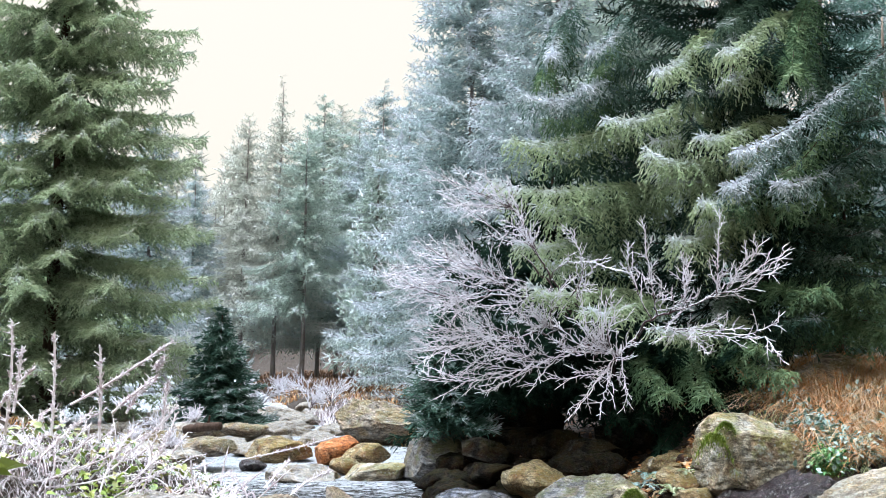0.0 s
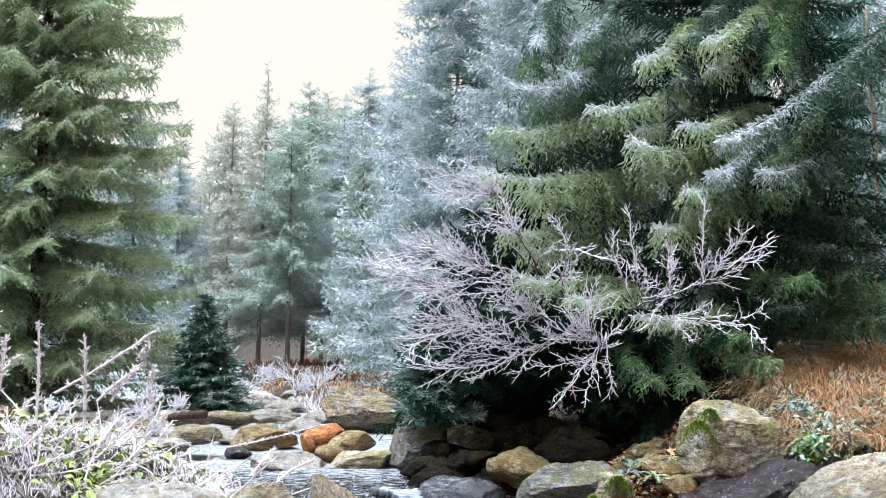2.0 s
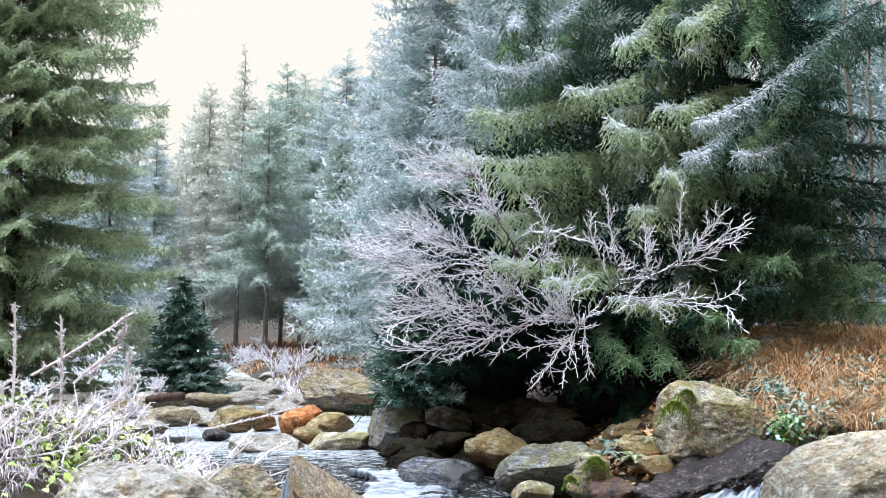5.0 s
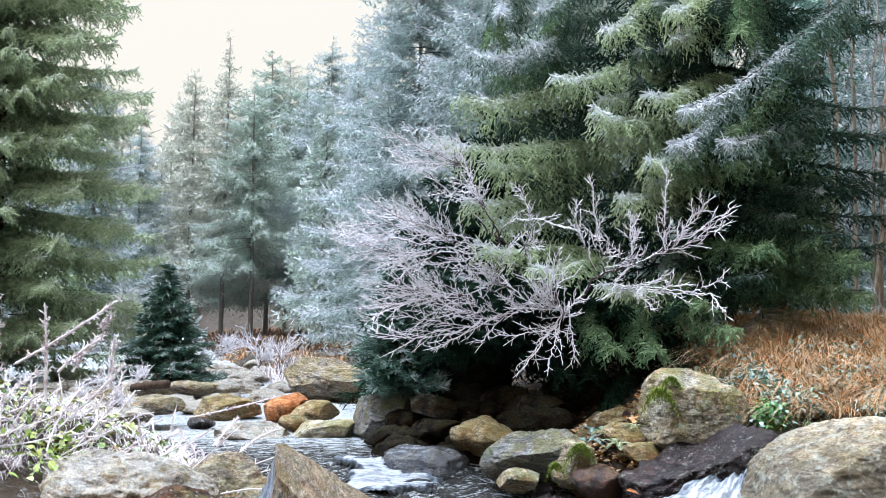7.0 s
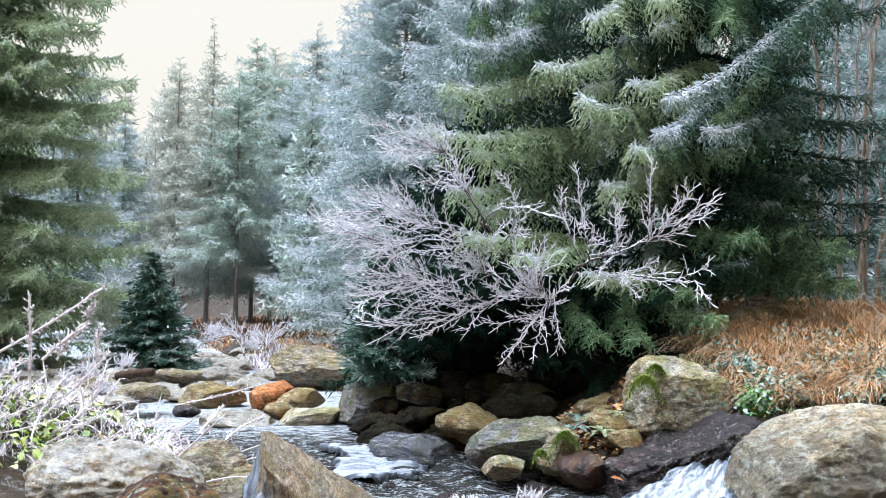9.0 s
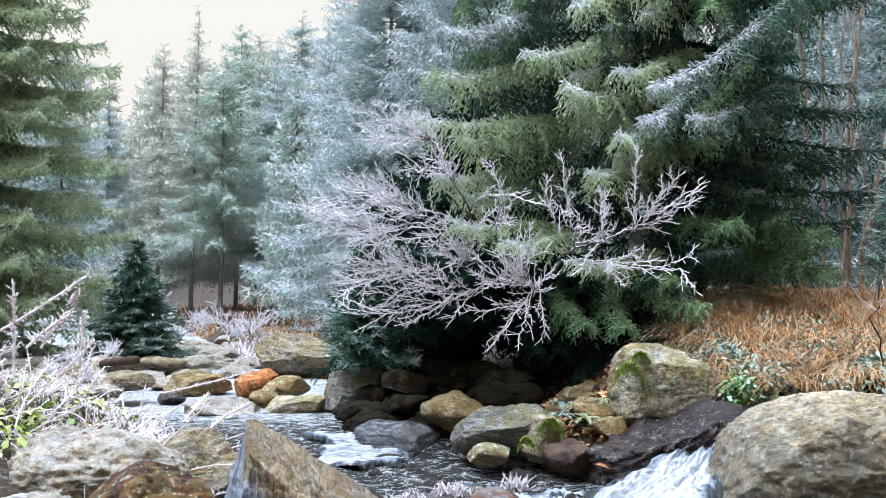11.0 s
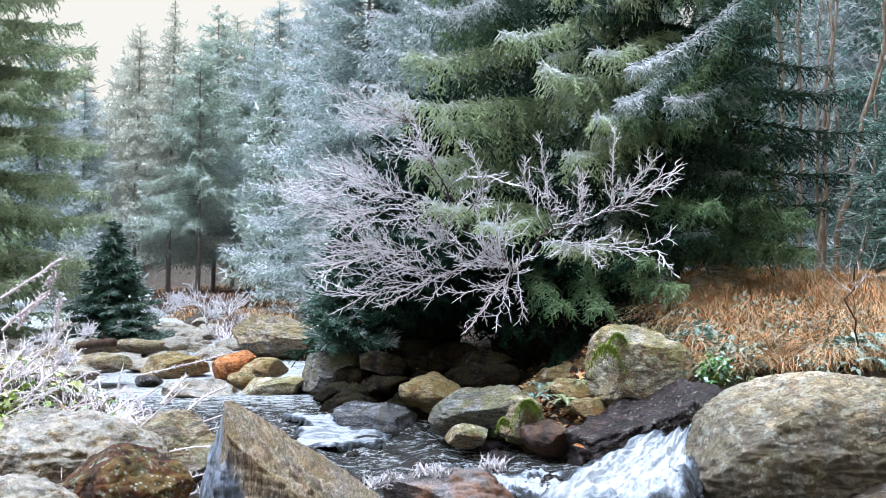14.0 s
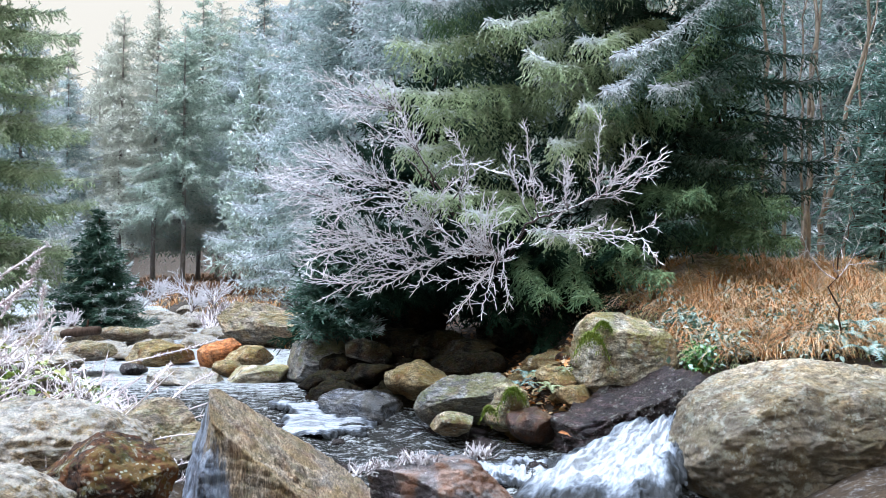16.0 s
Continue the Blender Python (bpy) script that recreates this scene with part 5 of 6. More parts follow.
thing("far_grass", "pale dead grass on the far bank", "grass", kind="stuff",
      data=mesh_of("far_grass", *blade_field(rng_g, roots_in(rng_g, 5000, -9, -0.5, 15.5, 30, 0.15), 0.35, (0, -0.1, 0), 0.007, 0.6), [M_STRAW]))

thing("rimed_reeds", "tall dead grass white with rime on the far bank", "grass", kind="stuff",
      data=mesh_of("rimed_reeds", *blade_field(rng_g, roots_in(rng_g, 2600, -4.9, -2.7, 18.2, 21.5, 0.16), 0.5, (0.05, -0.05, 0), 0.0045, 0.45), [M_RIME_STALK]))
thing("bracken", "brown dead bracken under the far spruces", "grass", kind="stuff",
      data=mesh_of("bracken", *blade_field(rng_g, roots_in(rng_g, 7000, -11, -1.2, 27, 46, 0.3), 0.45, (0, -0.1, 0), 0.014, 0.6), [M_LITTER]))

# ---------------------------------------------------------------- young spruces on the right bank
spruce_near("young_spruce", "young green spruce at the edge of the bank", (3.718, 13.600, 1.172), 2.6, 1.05, M_FRESH, 205, 0.1, 0.2, 0.03, 0.25, 0.4, 7, 0.08, 0.105, 0.34)
spruce_near("young_spruce", "young blue-green rimed spruce on the bank", (5.42, 13.000, 1.191), 2.7, 0.85, M_BLUE, 206, 0.1, 0.2, 0.03, 0.2, 0.4, 7, 0.08, 0.11, 0.34)


def low_bough(tree, at, aim, width, needle, seed, hang=1.4, coarse=1.0):
    """A drooping bough that reaches out of the dark towards the stream."""
    rng = np.random.default_rng(seed)
    q = spray(rng, 1.03 * math.dist(at, aim), width, hang, 0.12, 0.3, 0.032 * coarse, 0.020 * coarse, 0.066 * coarse, 0.0074 * coarse, 5, 0.02)
    ob = part("bough", mesh_of("bough", q[0], q[1], [needle, M_BARK], q[2], q[3]), tree)
    d = Vector(aim) - Vector(at)
    ob.matrix_basis = Matrix.Translation(Vector(at) - tree.location) @ d.to_track_quat("X", "Z").to_matrix().to_4x4()


upper_fans = (((-7.438, 19.900, 7.181), (-5.749, 18.300, 6.577)), ((-7.431, 19.900, 6.664), (-5.297, 19.500, 6.166)), ((-7.563, 19.900, 6.101), (-5.600, 18.300, 5.523)), ((-7.743, 19.900, 5.632), (-6.673, 18.300, 5.136)),
    ((-7.412, 19.900, 5.258), (-4.984, 19.500, 4.909)), ((-7.506, 19.900, 5.351), (-5.935, 18.300, 4.903)), ((-7.538, 19.900, 4.278), (-6.402, 18.300, 4.020)), ((-7.403, 19.900, 4.557), (-5.070, 19.500, 4.361)),
    ((-7.903, 19.900, 3.859), (-6.789, 18.300, 3.549)), ((-7.480, 19.900, 3.440), (-5.864, 18.300, 3.224)), ((-7.344, 19.900, 3.626), (-4.970, 19.500, 3.422)))
for k, (a_, b_) in enumerate(upper_fans):
    low_bough(olive_spruce, a_, b_, 0.6, M_OLIVE, 570 + k, 0.8, 1.5)
lower_fans = (((-7.330, 19.900, 2.606), (-5.821, 18.300, 2.474)), ((-7.381, 19.900, 2.930), (-5.172, 19.500, 2.722)), ((-7.367, 19.900, 1.912), (-5.763, 18.300, 1.827)), ((-7.232, 19.900, 2.189), (-4.715, 19.500, 2.268)),
    ((-7.226, 19.900, 1.774), (-4.527, 19.500, 1.481)), ((-7.221, 19.900, 1.358), (-4.559, 19.500, 1.065)), ((-7.403, 19.900, 1.174), (-6.280, 18.300, 1.039)), ((-7.729, 19.900, 4.651), (-7.574, 18.300, 4.234)),
    ((-7.705, 19.900, 2.976), (-7.526, 18.300, 2.695)), ((-7.753, 19.900, 6.335), (-7.642, 18.300, 5.868)), ((-7.600, 19.900, 2.051), (-7.495, 18.300, 1.760)))
for k, (a_, b_) in enumerate(lower_fans):
    low_bough(olive_spruce, a_, b_, 0.6, M_OLIVE, 590 + k, 0.8, 1.5)
crusted_boughs = (((4.382, 12.700, 4.865), (2.073, 11.200, 3.294), 0.34), ((3.132, 12.500, 3.725), (2.078, 11.100, 2.998), 0.30), ((3.891, 12.600, 3.576), (2.463, 11.200, 3.021), 0.30),
    ((1.419, 13.100, 4.320), (0.186, 11.800, 3.955), 0.30), ((1.349, 13.000, 4.556), (0.823, 12.000, 4.125), 0.30), ((0.742, 13.000, 5.219), (0.483, 11.900, 4.407), 0.30),
    ((1.351, 13.000, 5.158), (0.965, 12.000, 4.487), 0.30))
for k, (a_, b_, w_) in enumerate(crusted_boughs):
    low_bough(big_spruce, (a_[0] - 0.1, a_[1] + 0.2, a_[2] - 0.14), (0.2 * a_[0] + 0.8 * b_[0], 0.2 * a_[1] + 0.8 * b_[1] + 0.15, b_[2] - 0.15), w_, M_FRESH, 550 + k)
    low_bough(big_spruce, a_, b_, w_, M_CRUSTED, 330 + k)
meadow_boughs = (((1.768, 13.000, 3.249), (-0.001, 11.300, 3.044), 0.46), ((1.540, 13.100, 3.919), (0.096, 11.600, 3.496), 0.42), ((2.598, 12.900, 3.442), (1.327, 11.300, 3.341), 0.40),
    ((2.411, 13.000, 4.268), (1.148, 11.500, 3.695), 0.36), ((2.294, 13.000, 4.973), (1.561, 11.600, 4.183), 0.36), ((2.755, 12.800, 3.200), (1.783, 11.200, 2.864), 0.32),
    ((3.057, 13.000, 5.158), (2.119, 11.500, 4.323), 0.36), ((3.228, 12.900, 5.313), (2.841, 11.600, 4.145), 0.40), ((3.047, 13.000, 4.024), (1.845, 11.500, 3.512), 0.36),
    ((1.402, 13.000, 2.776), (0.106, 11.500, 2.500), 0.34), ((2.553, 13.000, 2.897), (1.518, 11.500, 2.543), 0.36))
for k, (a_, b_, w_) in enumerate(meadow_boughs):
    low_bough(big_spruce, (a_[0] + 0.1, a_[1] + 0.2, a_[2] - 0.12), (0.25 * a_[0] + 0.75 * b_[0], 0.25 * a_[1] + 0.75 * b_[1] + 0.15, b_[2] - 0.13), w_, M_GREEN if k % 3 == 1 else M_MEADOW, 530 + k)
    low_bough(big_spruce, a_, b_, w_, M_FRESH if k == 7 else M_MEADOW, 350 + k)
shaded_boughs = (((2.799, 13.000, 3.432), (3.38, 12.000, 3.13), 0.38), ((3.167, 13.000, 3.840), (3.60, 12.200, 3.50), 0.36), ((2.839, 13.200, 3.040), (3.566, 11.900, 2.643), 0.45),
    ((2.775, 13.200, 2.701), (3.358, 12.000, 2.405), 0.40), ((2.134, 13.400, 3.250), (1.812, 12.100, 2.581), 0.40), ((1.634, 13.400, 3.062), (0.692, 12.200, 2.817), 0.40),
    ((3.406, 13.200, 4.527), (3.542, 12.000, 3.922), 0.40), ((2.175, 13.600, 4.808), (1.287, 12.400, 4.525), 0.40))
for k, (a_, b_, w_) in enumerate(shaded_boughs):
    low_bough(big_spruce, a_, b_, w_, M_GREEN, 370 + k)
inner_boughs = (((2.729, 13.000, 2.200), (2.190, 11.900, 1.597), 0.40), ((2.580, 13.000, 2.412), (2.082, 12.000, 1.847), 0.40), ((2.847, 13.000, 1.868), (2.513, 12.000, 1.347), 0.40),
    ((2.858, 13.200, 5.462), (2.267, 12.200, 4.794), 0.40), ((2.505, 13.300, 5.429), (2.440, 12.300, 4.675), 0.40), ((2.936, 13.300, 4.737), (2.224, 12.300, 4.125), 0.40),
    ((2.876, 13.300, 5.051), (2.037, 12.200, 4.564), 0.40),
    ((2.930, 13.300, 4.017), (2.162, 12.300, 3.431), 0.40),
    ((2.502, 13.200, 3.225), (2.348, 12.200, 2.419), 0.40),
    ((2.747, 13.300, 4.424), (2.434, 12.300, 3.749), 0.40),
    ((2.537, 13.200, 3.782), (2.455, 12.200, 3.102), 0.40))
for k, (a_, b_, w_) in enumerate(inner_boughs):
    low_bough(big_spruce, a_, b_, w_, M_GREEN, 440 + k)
low_boughs = (((2.730, 13.000, 2.261), (3.824, 11.600, 1.920), 0.40), ((2.909, 13.000, 1.958), (3.918, 11.700, 1.624), 0.40), ((1.357, 12.600, 2.123), (0.313, 10.900, 2.058), 0.32),
    ((1.565, 12.400, 2.028), (0.811, 10.800, 1.863), 0.30), ((2.643, 12.600, 1.830), (1.540, 11.000, 1.699), 0.34), ((1.552, 12.300, 1.768), (2.510, 10.900, 1.309), 0.36),
    ((1.765, 12.200, 1.625), (1.890, 10.800, 1.122), 0.34), ((1.340, 12.200, 1.568), (1.382, 10.900, 1.143), 0.30), ((2.645, 12.600, 2.182), (2.923, 11.100, 2.076), 0.34),
    ((2.083, 12.400, 1.855), (2.203, 11.000, 1.546), 0.34))
for k, (a_, b_, w_) in enumerate(low_boughs):
    low_bough(big_spruce, a_, b_, w_, M_MEADOW if k in (2, 3, 4) else M_FRESH, 390 + k, 0.9)
bank_boughs = (((3.120, 12.800, 2.172), (3.939, 11.900, 2.038)), ((3.237, 12.800, 1.975), (3.705, 11.800, 1.705)), ((3.048, 13.000, 2.284), (3.589, 11.800, 2.155)))
for k, (a_, b_) in enumerate(bank_boughs):
    low_bough(big_spruce, a_, b_, 0.36, M_FRESH, 480 + k, 0.8)
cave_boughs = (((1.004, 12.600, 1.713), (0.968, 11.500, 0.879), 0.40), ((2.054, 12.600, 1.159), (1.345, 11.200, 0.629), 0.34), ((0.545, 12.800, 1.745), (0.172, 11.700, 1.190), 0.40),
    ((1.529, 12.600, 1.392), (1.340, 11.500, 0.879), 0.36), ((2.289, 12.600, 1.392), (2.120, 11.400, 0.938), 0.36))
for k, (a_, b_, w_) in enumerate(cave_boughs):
    low_bough(big_spruce, a_, b_, w_, M_NEEDLE_SHADE, 410 + k)
for k in range(14):         # low boughs roof the hollow in two layers and shade it
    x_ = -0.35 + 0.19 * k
    low_bough(dark_spruce, (0.5 + 0.5 * x_, 14.2, 1.55 + 0.13 * (k % 3)), (x_, 11.2 + 0.17 * (k * 5 % 4), 1.47 + 0.14 * (k % 3)), 0.5, M_NEEDLE_SHADE, 480 + k, 0.6)
    low_bough(dark_spruce, (0.5 + 0.5 * x_, 13.9, 1.32 + 0.08 * (k % 2)), (x_ + 0.08, 11.7 + 0.15 * (k * 3 % 4), 1.06 + 0.09 * (k * 2 % 3)), 0.45, M_NEEDLE_SHADE, 500 + k, 0.55)


# ---------------------------------------------------------------- small stones
def small_stones(label, mat, group, spots, sizes, seed, tall=1.0):
    rng = np.random.default_rng(seed)
    kinds = []
    for k in range(5):
        first = rock(label, (0, 0, -50), (1.0, rng.uniform(0.7, 1.0), tall * rng.uniform(0.45, 0.7)), mat, seed + k, lumps=0.15, ridges=0.05, level=4, name="stone", group=group)
        kinds.append(first)
    for k, (x, y) in enumerate(spots):
        s = rng.uniform(*sizes)
        m = Matrix.Translation((x, y, max(float(ground_height(x, y)), float(water_level(y)) - 0.03) + 0.18 * s)) @ Matrix.Rotation(rng.uniform(0, 6), 4, "Z") @ Matrix.Scale(s, 4)
        if k < 5:
            kinds[k].matrix_basis = m
        else:
            ob = copy_thing(kinds[k % 5], m)
            ob.matrix_basis = m


rng_s = np.random.default_rng(55)
small_stones("pale flat frosted stone along the upper stream", M_ROCK_FROST, "stones along the upper stream",
             [(-0.235 * y + rng_s.uniform(-1.9, 2.2), y) for y in rng_s.uniform(15.2, 24, 84)], (0.14, 0.42), 500, 0.6)
small_stones("stone under the overhanging boughs with shade in its colour", M_ROCK_SHADE, "damp stones under the boughs",
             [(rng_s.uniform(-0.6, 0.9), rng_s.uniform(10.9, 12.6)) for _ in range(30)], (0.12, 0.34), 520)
small_stones("brown stone on the gravelly bank", M_ROCK_YEL, "stones on the gravel bank",
             [(rng_s.uniform(1.0, 1.7), rng_s.uniform(10.0, 11.2)) for _ in range(24)], (0.05, 0.14), 540)
small_stones("wet dark stone in the stream", M_ROCK_WET, "wet stones in the stream",
             [(rng_s.uniform(-0.9, 1.2), rng_s.uniform(8.4, 12.0)) for _ in range(16)], (0.06, 0.16), 560)


# ---------------------------------------------------------------- leaves and litter
def leaf_field(rng, roots, size, tilt=0.6, long=1.3):
    """Folded oval leaves, each of its own turn."""
    n = len(roots)
    az, ti = rng.uniform(0, 6.283, n), rng.normal(size=n) * tilt
    s = size * rng.uniform(0.5, 1.3, n)
    f = np.stack([np.cos(az) * np.cos(ti), np.sin(az) * np.cos(ti), np.sin(ti)], 1)
    b = np.stack([-np.sin(az), np.cos(az), rng.normal(size=n) * 0.4], 1)
    up = np.cross(f, b)
    shape = ((0, 0, 0), (0.35, 0.42, 0.12), (0.35, 0, 0), (0.35, -0.42, 0.12), (0.75, 0.30, 0.06), (0.75, 0, -0.03), (0.75, -0.30, 0.06), (1.05, 0, -0.12))
    V = np.stack([roots + s[:, None] * (f * x * long + b * y + up * z) for x, y, z in shape], 1)
    T = np.array([(0, 2, 1), (0, 3, 2), (1, 2, 5), (1, 5, 4), (2, 3, 6), (2, 6, 5), (4, 5, 7), (5, 6, 7)])
    return V.reshape(-1, 3), ((np.arange(n) * 8)[:, None, None] + T[None]).reshape(-1, 3)


def lifted(P, rng, lo, hi):
    return P + np.stack([np.zeros(len(P)), np.zeros(len(P)), rng.uniform(lo, hi, len(P))], 1)


rng_l = np.random.default_rng(602)
thing("bramble_leaves", "low bramble leaves edged with frost on the near bank", "leaves", kind="stuff",
      data=mesh_of("bramble_leaves", *leaf_field(rng_l, lifted(roots_in(rng_l, 900, -4.4, -1.9, 7.6, 9.0), rng_l, 0.02, 0.12), 0.045), [M_BRAMBLE]))
thing("fresh_leaves", "bright lime-green leaves among the rimed stalks", "leaves", kind="stuff",
      data=mesh_of("fresh_leaves", *leaf_field(rng_l, lifted(roots_in(rng_l, 200, -3.02, -1.79, 7.1, 7.9, 0.16), rng_l, 0.03, 0.14), 0.05), [M_LEAF]))
thing("leaf_litter", "fallen brown leaves and needles on the banks", "leaves", kind="stuff",
      data=mesh_of("leaf_litter", *leaf_field(rng_l, lifted(roots_in(rng_l, 5000, -1.0, 6.0, 9.8, 16), rng_l, 0.0, 0.03), 0.045, 0.3), [M_LITTER]))
thing("orange_litter", "orange-brown fallen leaves on the gravelly bank", "leaves", kind="stuff",
      data=mesh_of("orange_litter", *leaf_field(rng_l, lifted(roots_in(rng_l, 4200, 0.75, 2.2, 9.8, 11.3), rng_l, 0.0, 0.03), 0.04, 0.3), [M_STRAW]))
thing("bank_leaves", "blue-green frosted leaves among the dead grass", "leaves", kind="stuff",
      data=mesh_of("bank_leaves", *leaf_field(rng_l, lifted(roots_in(rng_l, 1100, 2.4, 4.6, 9.8, 11.6, 0.12), rng_l, 0.06, 0.2), 0.042), [M_FERN]))
for k, (x_, y_, n_) in enumerate(((2.62, 10.50, 180), (2.69, 10.30, 210), (2.75, 10.00, 180), (2.90, 10.00, 120), (3.33, 10.50, 120), (3.76, 10.20, 210), (3.84, 10.10, 180))):
    r_ = np.random.default_rng(620 + k)
    xy_ = np.array([x_, y_]) + r_.normal(size=(n_, 2)) * 0.085
    at_ = np.concatenate([xy_, (ground_height(xy_[:, 0], xy_[:, 1]) + r_.uniform(0.06, 0.22, n_))[:, None]], 1)
    thing("leafy_plant", "low blue-green frosted plant in the dead grass", "plant", kind="stuff", data=mesh_of("leafy_plant", *leaf_field(r_, at_, 0.034, 0.5, 1.7), [M_FERN]))
for k, (x_, y_) in enumerate(((2.49, 9.75), (2.60, 9.75))):
    r_ = np.random.default_rng(640 + k)
    at_ = np.array([(x_, y_, 0.0)]) + r_.normal(size=(320, 3)) * np.array([0.045, 0.05, 0.0])
    at_[:, 2] = ground_height(at_[:, 0], at_[:, 1]) + r_.uniform(0.02, 0.2, 320)
    thing("fern_clump", "small bright green fern beside the boulder", "fern", kind="stuff", data=mesh_of("fern_clump", *leaf_field(r_, at_, 0.019, 0.6, 1.8), [M_FERN_GREEN]))
for k, (at_, tu) in enumerate((((-2.962, 7.200, 0.908), 20), ((-2.830, 7.000, 0.824), -40), ((-2.902, 7.300, 0.865), 80))):
    v_, f_ = leaf_field(np.random.default_rng(610 + k), np.zeros((1, 3)), 0.2, 0.3, 1.2)
    thing("leaf", "broad bright green leaf without frost", "leaf", at_, mesh_of("leaf", v_, f_, [M_LEAF]), "broad leaves", turn=radians(tu))


# ---------------------------------------------------------------- rimed stalks on the near bank
def rimed_stalk(label, a, b, r, seed, bend=0.03, spurs=44):
    rng = np.random.default_rng(seed)
    a, b = np.array(a), np.array(b)
    P = curve((0, 0, 0), 0.5 * (b - a) + rng.normal(size=3) * bend, b - a, 10)
    pieces = [tube(P, np.linspace(r, r * 0.75, 10), 6)]
    i = rng.integers(2, 10, spurs)
    o = P[i - 1] + (P[i] - P[i - 1]) * rng.uniform(size=(spurs, 1))
    e = o + rng.normal(size=(spurs, 3)) * 0.018 + (b - a) / np.linalg.norm(b - a) * 0.02
    v, f, _ = sprigs(o, e, np.full(spurs, r * 0.55), np.ones(spurs), rng, 3, 0.015, 0.004)
    return thing("stalk", label, "stalk", a, mesh_of("stalk", *join(pieces + [(v, f)]), [M_RIME_STALK]), "rimed stalks on the near bank")


for k, (a_, b_) in enumerate((((-2.905, 7.800, 0.994), (-2.903, 7.800, 1.651)), ((-2.524, 7.600, 0.975), (-2.531, 7.600, 1.551)), ((-2.817, 7.900, 1.187), (-2.090, 7.700, 1.607)), ((-2.542, 7.900, 1.132), (-2.230, 7.800, 1.354)),
                              ((-2.183, 7.800, 1.030), (-2.150, 7.800, 1.336)), ((-2.450, 7.900, 1.132), (-2.288, 7.900, 1.359)), ((-3.129, 7.600, 1.010), (-3.105, 7.600, 1.730)), ((-3.119, 7.700, 1.144), (-3.072, 7.700, 1.571)), ((-3.142, 7.500, 1.156), (-2.910, 7.500, 1.433)),
                              ((-2.441, 7.600, 0.800), (-2.050, 7.700, 1.197)), ((-2.201, 7.500, 0.810), (-2.094, 7.800, 1.138)), ((-2.860, 7.500, 0.879), (-2.654, 7.800, 1.138)), ((-2.411, 7.300, 0.697), (-2.303, 7.600, 1.045)),
                              ((-2.195, 7.700, 1.429), (-2.153, 7.700, 1.493)), ((-2.679, 12.600, 0.389), (-1.772, 12.900, 0.598)), ((-1.843, 9.500, 0.469), (-1.803, 10.400, 0.601)), ((-1.628, 9.400, 0.416), (-1.497, 10.800, 0.463)))):
    rimed_stalk("upright dead stalk crusted with white rime", a_, b_, 0.0095 if k < 9 else 0.0065, 620 + k, 0.03, 90)
rng_t = np.random.default_rng(640)
for k in range(230):
    x, y = rng_t.uniform(-3.9, -1.3), rng_t.uniform(7.4, 9.6)
    z = float(ground_height(x, y))
    d_ = rng_t.normal(size=3) * np.array([0.22, 0.15, 0.08]) + np.array([0.08, 0, 0.13])
    rimed_stalk("tangled fallen stalk white with rime", (x, y, z), (x + d_[0], y + d_[1], z + abs(d_[2])), 0.006, 650 + k, 0.05, 20)


# ---------------------------------------------------------------- ferns
def fern(label, at, size, seed, mat=None):
    rng = np.random.default_rng(seed)
    plant = thing("fern", label, "fern", at, group="ferns on the bank")
    for k in range(7):
        az = 6.283 * k / 7 + rng.uniform(-0.3, 0.3)
        out = np.array([math.cos(az), math.sin(az), 0])
        L = size * rng.uniform(0.7, 1.2)
        P = curve((0, 0, 0), out * L * 0.5 + np.array([0, 0, L * 0.5]), out * L + np.array([0, 0, rng.uniform(-0.1, 0.25) * L]), 16)
        pieces = [tube(P, np.linspace(0.004, 0.0015, 16), 3)]
        side = np.array([-math.sin(az), math.cos(az), 0.0])
        V, F = [], []
        for i in range(2, 16):
            w = L * 0.26 * math.sin(math.pi * (0.15 + 0.85 * (1 - i / 16)))
            d = P[i] - P[i - 1]
            for sg in (-1, 1):
                q = len(V)
                V += [P[i] - d * 0.35, P[i] + d * 0.35, P[i] + sg * side * w + d * 0.6 - np.array([0, 0, 0.15 * w])]
                F.append((q, q + 1, q + 2))
        pieces.append((np.array(V), np.array(F)))
        part("frond", mesh_of("frond", *join(pieces), [mat or M_FERN]), plant)


for k, (at_, sz) in enumerate((((2.820, 10.600, 0.835), 0.26), ((3.053, 10.900, 0.929), 0.26), ((2.568, 10.100, 0.667), 0.18), ((3.770, 10.000, 0.805), 0.24), ((4.019, 10.100, 0.899), 0.25), ((3.884, 9.600, 0.722), 0.22),
                               ((1.167, 10.400, 0.385), 0.17), ((1.249, 10.600, 0.464), 0.15), ((2.930, 10.300, 0.791), 0.2), ((4.450, 10.800, 1.000), 0.25), ((2.724, 10.700, 0.892), 0.22), ((2.736, 10.200, 0.690), 0.18), ((3.212, 10.600, 0.826), 0.2), ((3.645, 10.300, 0.800), 0.2), ((1.372, 10.000, 0.409), 0.14), ((1.547, 10.300, 0.525), 0.14), ((1.310, 10.500, 0.456), 0.12))):
    fern("small green fern dusted with frost", at_, sz, 700 + k, M_GRASS if k in (2, 8, 11, 14, 15, 16) else None)

bare_tree("slim dark sapling with rimed twigs on the bank", (3.722, 9.900, 0.717), 0.12, 1.2, 0.012, 341, M_BARK)


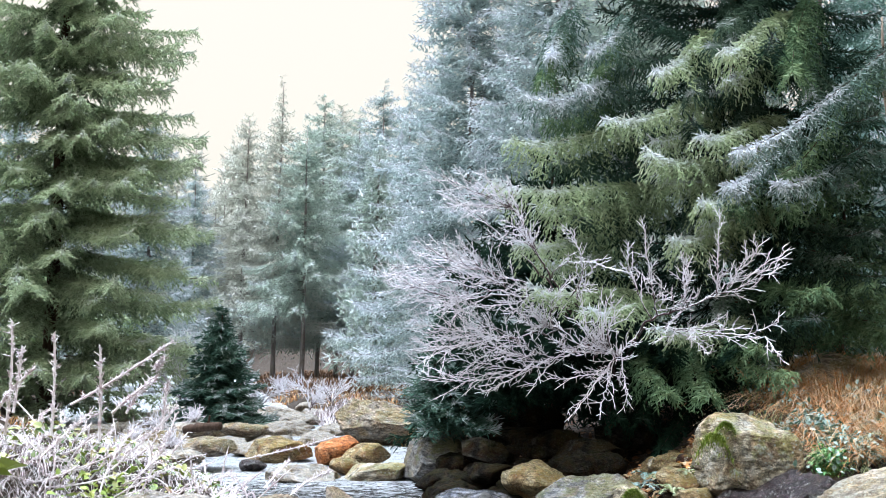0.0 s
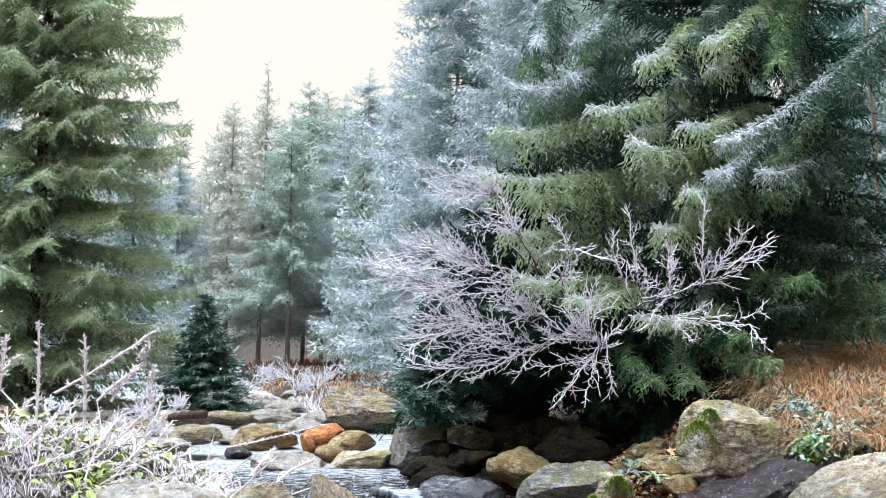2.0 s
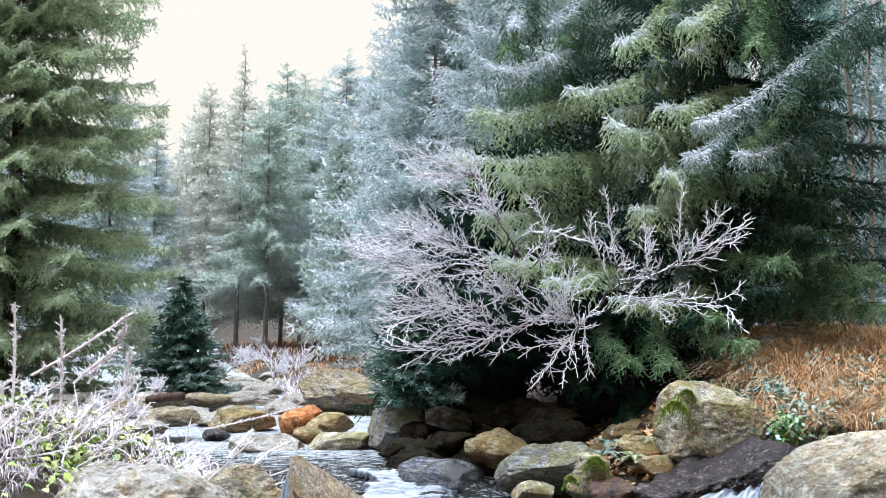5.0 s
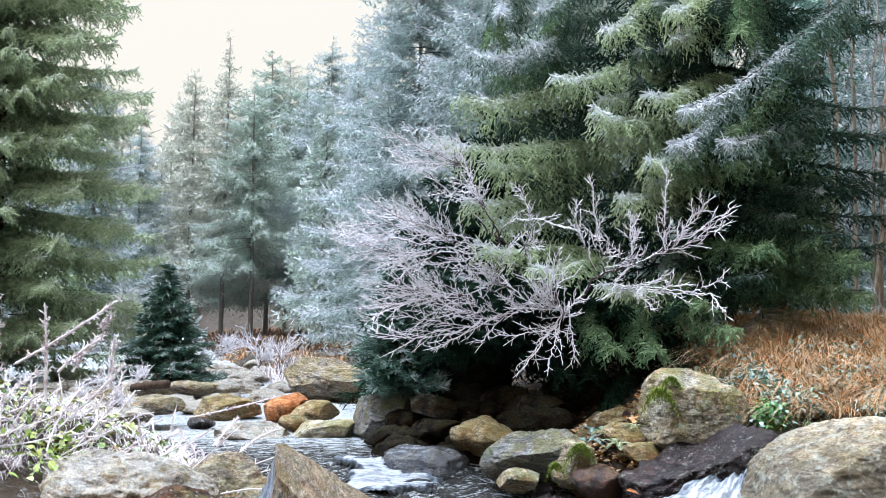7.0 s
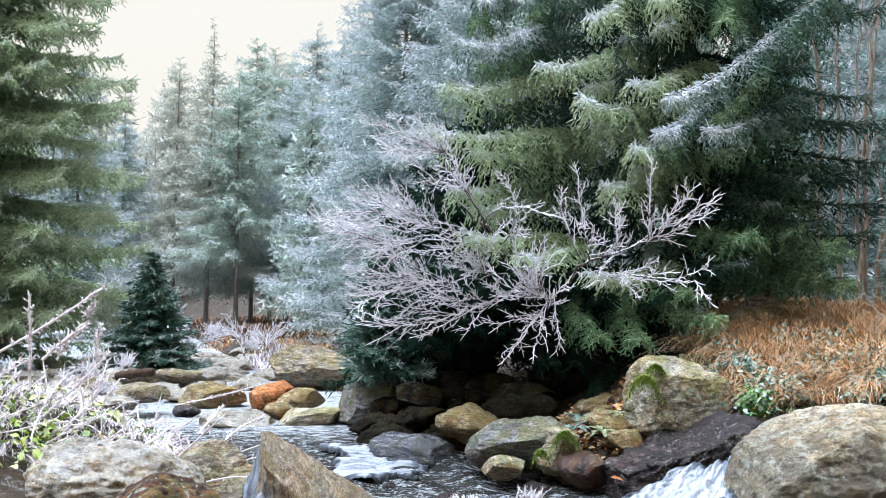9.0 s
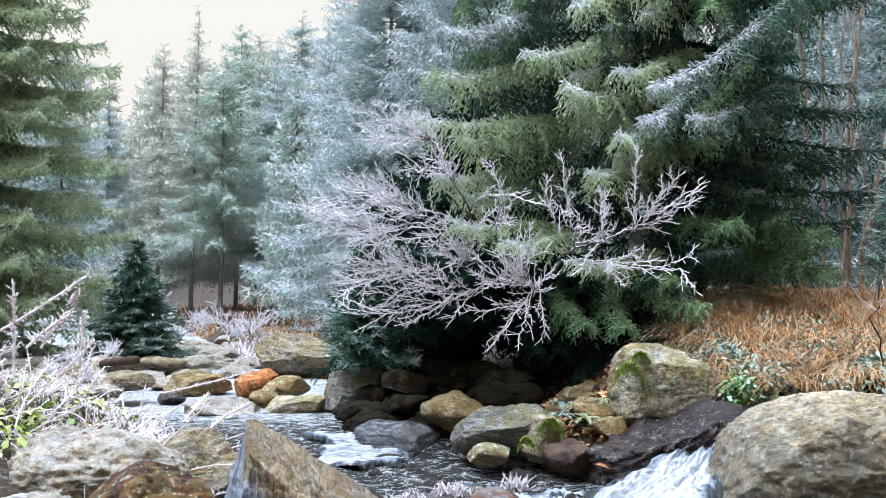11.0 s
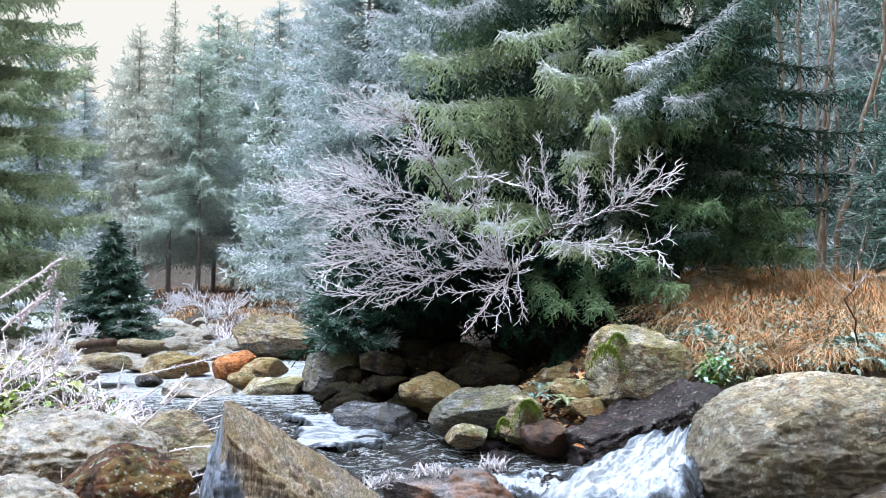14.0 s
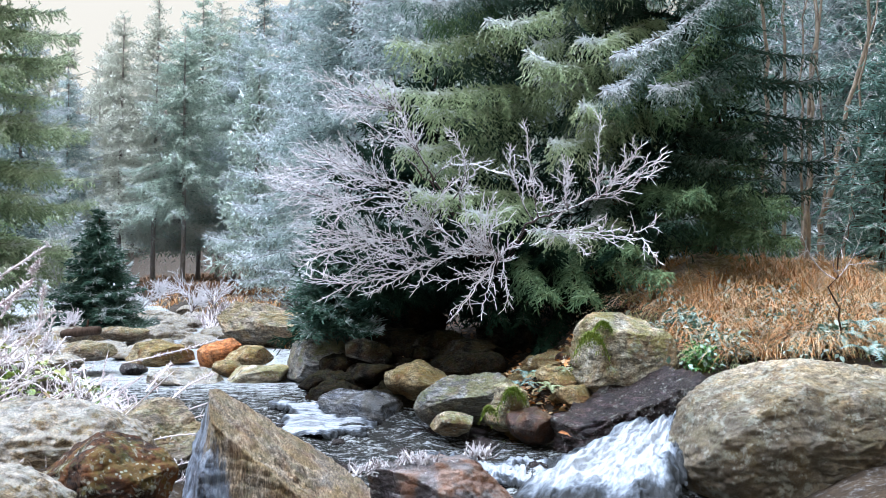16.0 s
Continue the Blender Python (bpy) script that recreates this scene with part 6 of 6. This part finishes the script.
# ---------------------------------------------------------------- rimed undergrowth on the far bank
def rimed_bush(label, at, size, seed):
    rng = np.random.default_rng(seed)
    bush = thing("bush", label, "bush", at, group="rimed bushes on the far bank")
    for k in range(7):
        d = np.array([rng.normal() * 0.6, rng.normal() * 0.4, 0.7])
        d = d / np.linalg.norm(d) * size * rng.uniform(0.7, 1.2)
        part("limb", rimed_limb(rng, (0, 0, 0), d * 0.5 + np.array([0, 0, 0.1]), d, 0.012, 8, size * 0.5, 0.06), bush)


for k, (at_, sz) in enumerate((((-5.092, 19.700, 0.500), 0.75), ((-3.882, 19.500, 0.553), 0.42), ((-2.912, 18.500, 0.573), 0.3), ((-4.025, 22.000, 0.602), 0.36), ((-2.918, 21.000, 0.570), 0.42), ((-5.498, 21.000, 0.890), 0.9), ((-5.811, 23.000, 1.089), 0.9), ((-3.835, 24.000, 0.567), 0.5), ((-3.983, 14.000, 0.526), 0.18), ((-3.895, 15.500, 0.511), 0.2), ((-3.817, 12.600, 0.494), 0.17), ((-3.300, 12.200, 0.473), 0.14))):
    rimed_bush("low leafless bush white with rime", at_, sz, 720 + k)


def fallen_log(a, b, r):
    rng = np.random.default_rng(790)
    P = curve((0, 0, 0), (np.array(b) - np.array(a)) * 0.5 + np.array([0, 0, 0.02]), np.array(b) - np.array(a), 12)
    log = thing("log", "short dark brown log lying on the frosted shore", "log", a)
    part("trunk", mesh_of("trunk", *tube(P, r * (1 + 0.08 * rng.normal(size=12)), 10), [M_BARK], smooth=True), log)
    part("branch_stub", mesh_of("branch_stub", *tube(curve(P[7], P[7] + (0.03, -0.03, 0.08), P[7] + (0.04, -0.05, 0.14), 4), np.linspace(0.02, 0.012, 4), 6), [M_BARK]), log)


fallen_log((-3.963, 15.200, 0.498), (-3.467, 15.000, 0.561), 0.055)


# ---------------------------------------------------------------- small details
def ice_tuft(at, size, seed):
    rng = np.random.default_rng(seed)
    n = 60
    o = rng.normal(size=(n, 3)) * np.array([size, size * 0.6, 0.01])
    e = o + rng.normal(size=(n, 3)) * np.array([0.03, 0.03, 0.015]) + np.array([0, 0, 0.045])
    v, f, _ = sprigs(o, e, np.full(n, 0.006), np.ones(n), rng, 4, 0.02, 0.004)
    thing("frost_tuft", "tuft of white frost crystals on a wet stone", "ice", at, mesh_of("frost_tuft", v, f, [M_RIME_TWIG]), "frost tufts")


def moss_cushion(at, size, height, seed):
    rng = np.random.default_rng(seed)
    n = 900
    r = rng.normal(size=(n, 3)) * np.array([size * 0.5, size * 0.35, 0.0])
    r[:, 2] = -1.2 * (r[:, 0] ** 2 + r[:, 1] ** 2) / size
    thing("moss_cushion", "soft bright green moss cushion on stone", "moss", at, mesh_of("moss_cushion", *blade_field(rng, r, height, (0, -0.25, 0), 0.0035, 0.5), [M_MOSS]), "moss cushions")


for k, (at_, sz, hi) in enumerate((((1.651, 9.660, 0.882), 0.13, 0.07), ((1.758, 9.750, 0.974), 0.10, 0.04), ((1.039, 9.800, 0.429), 0.12, 0.06), ((0.837, 9.720, 0.296), 0.06, 0.04), ((2.544, 9.750, 0.615), 0.10, 0.08))):
    moss_cushion(at_, sz, hi, 780 + k)
ice_tuft((-0.060, 6.500, 0.385), 0.06, 761)
ice_tuft((0.517, 6.600, 0.445), 0.035, 762)
ice_tuft((0.165, 6.500, 0.432), 0.05, 763)
v_, f_ = leaf_field(np.random.default_rng(770), np.zeros((1, 3)), 0.07, 0.3, 1.2)
thing("leaf", "fallen orange-yellow leaf on wet rock", "leaf", (1.283, 9.000, 0.206), mesh_of("leaf", v_, f_, [M_ROCK_ORG]))
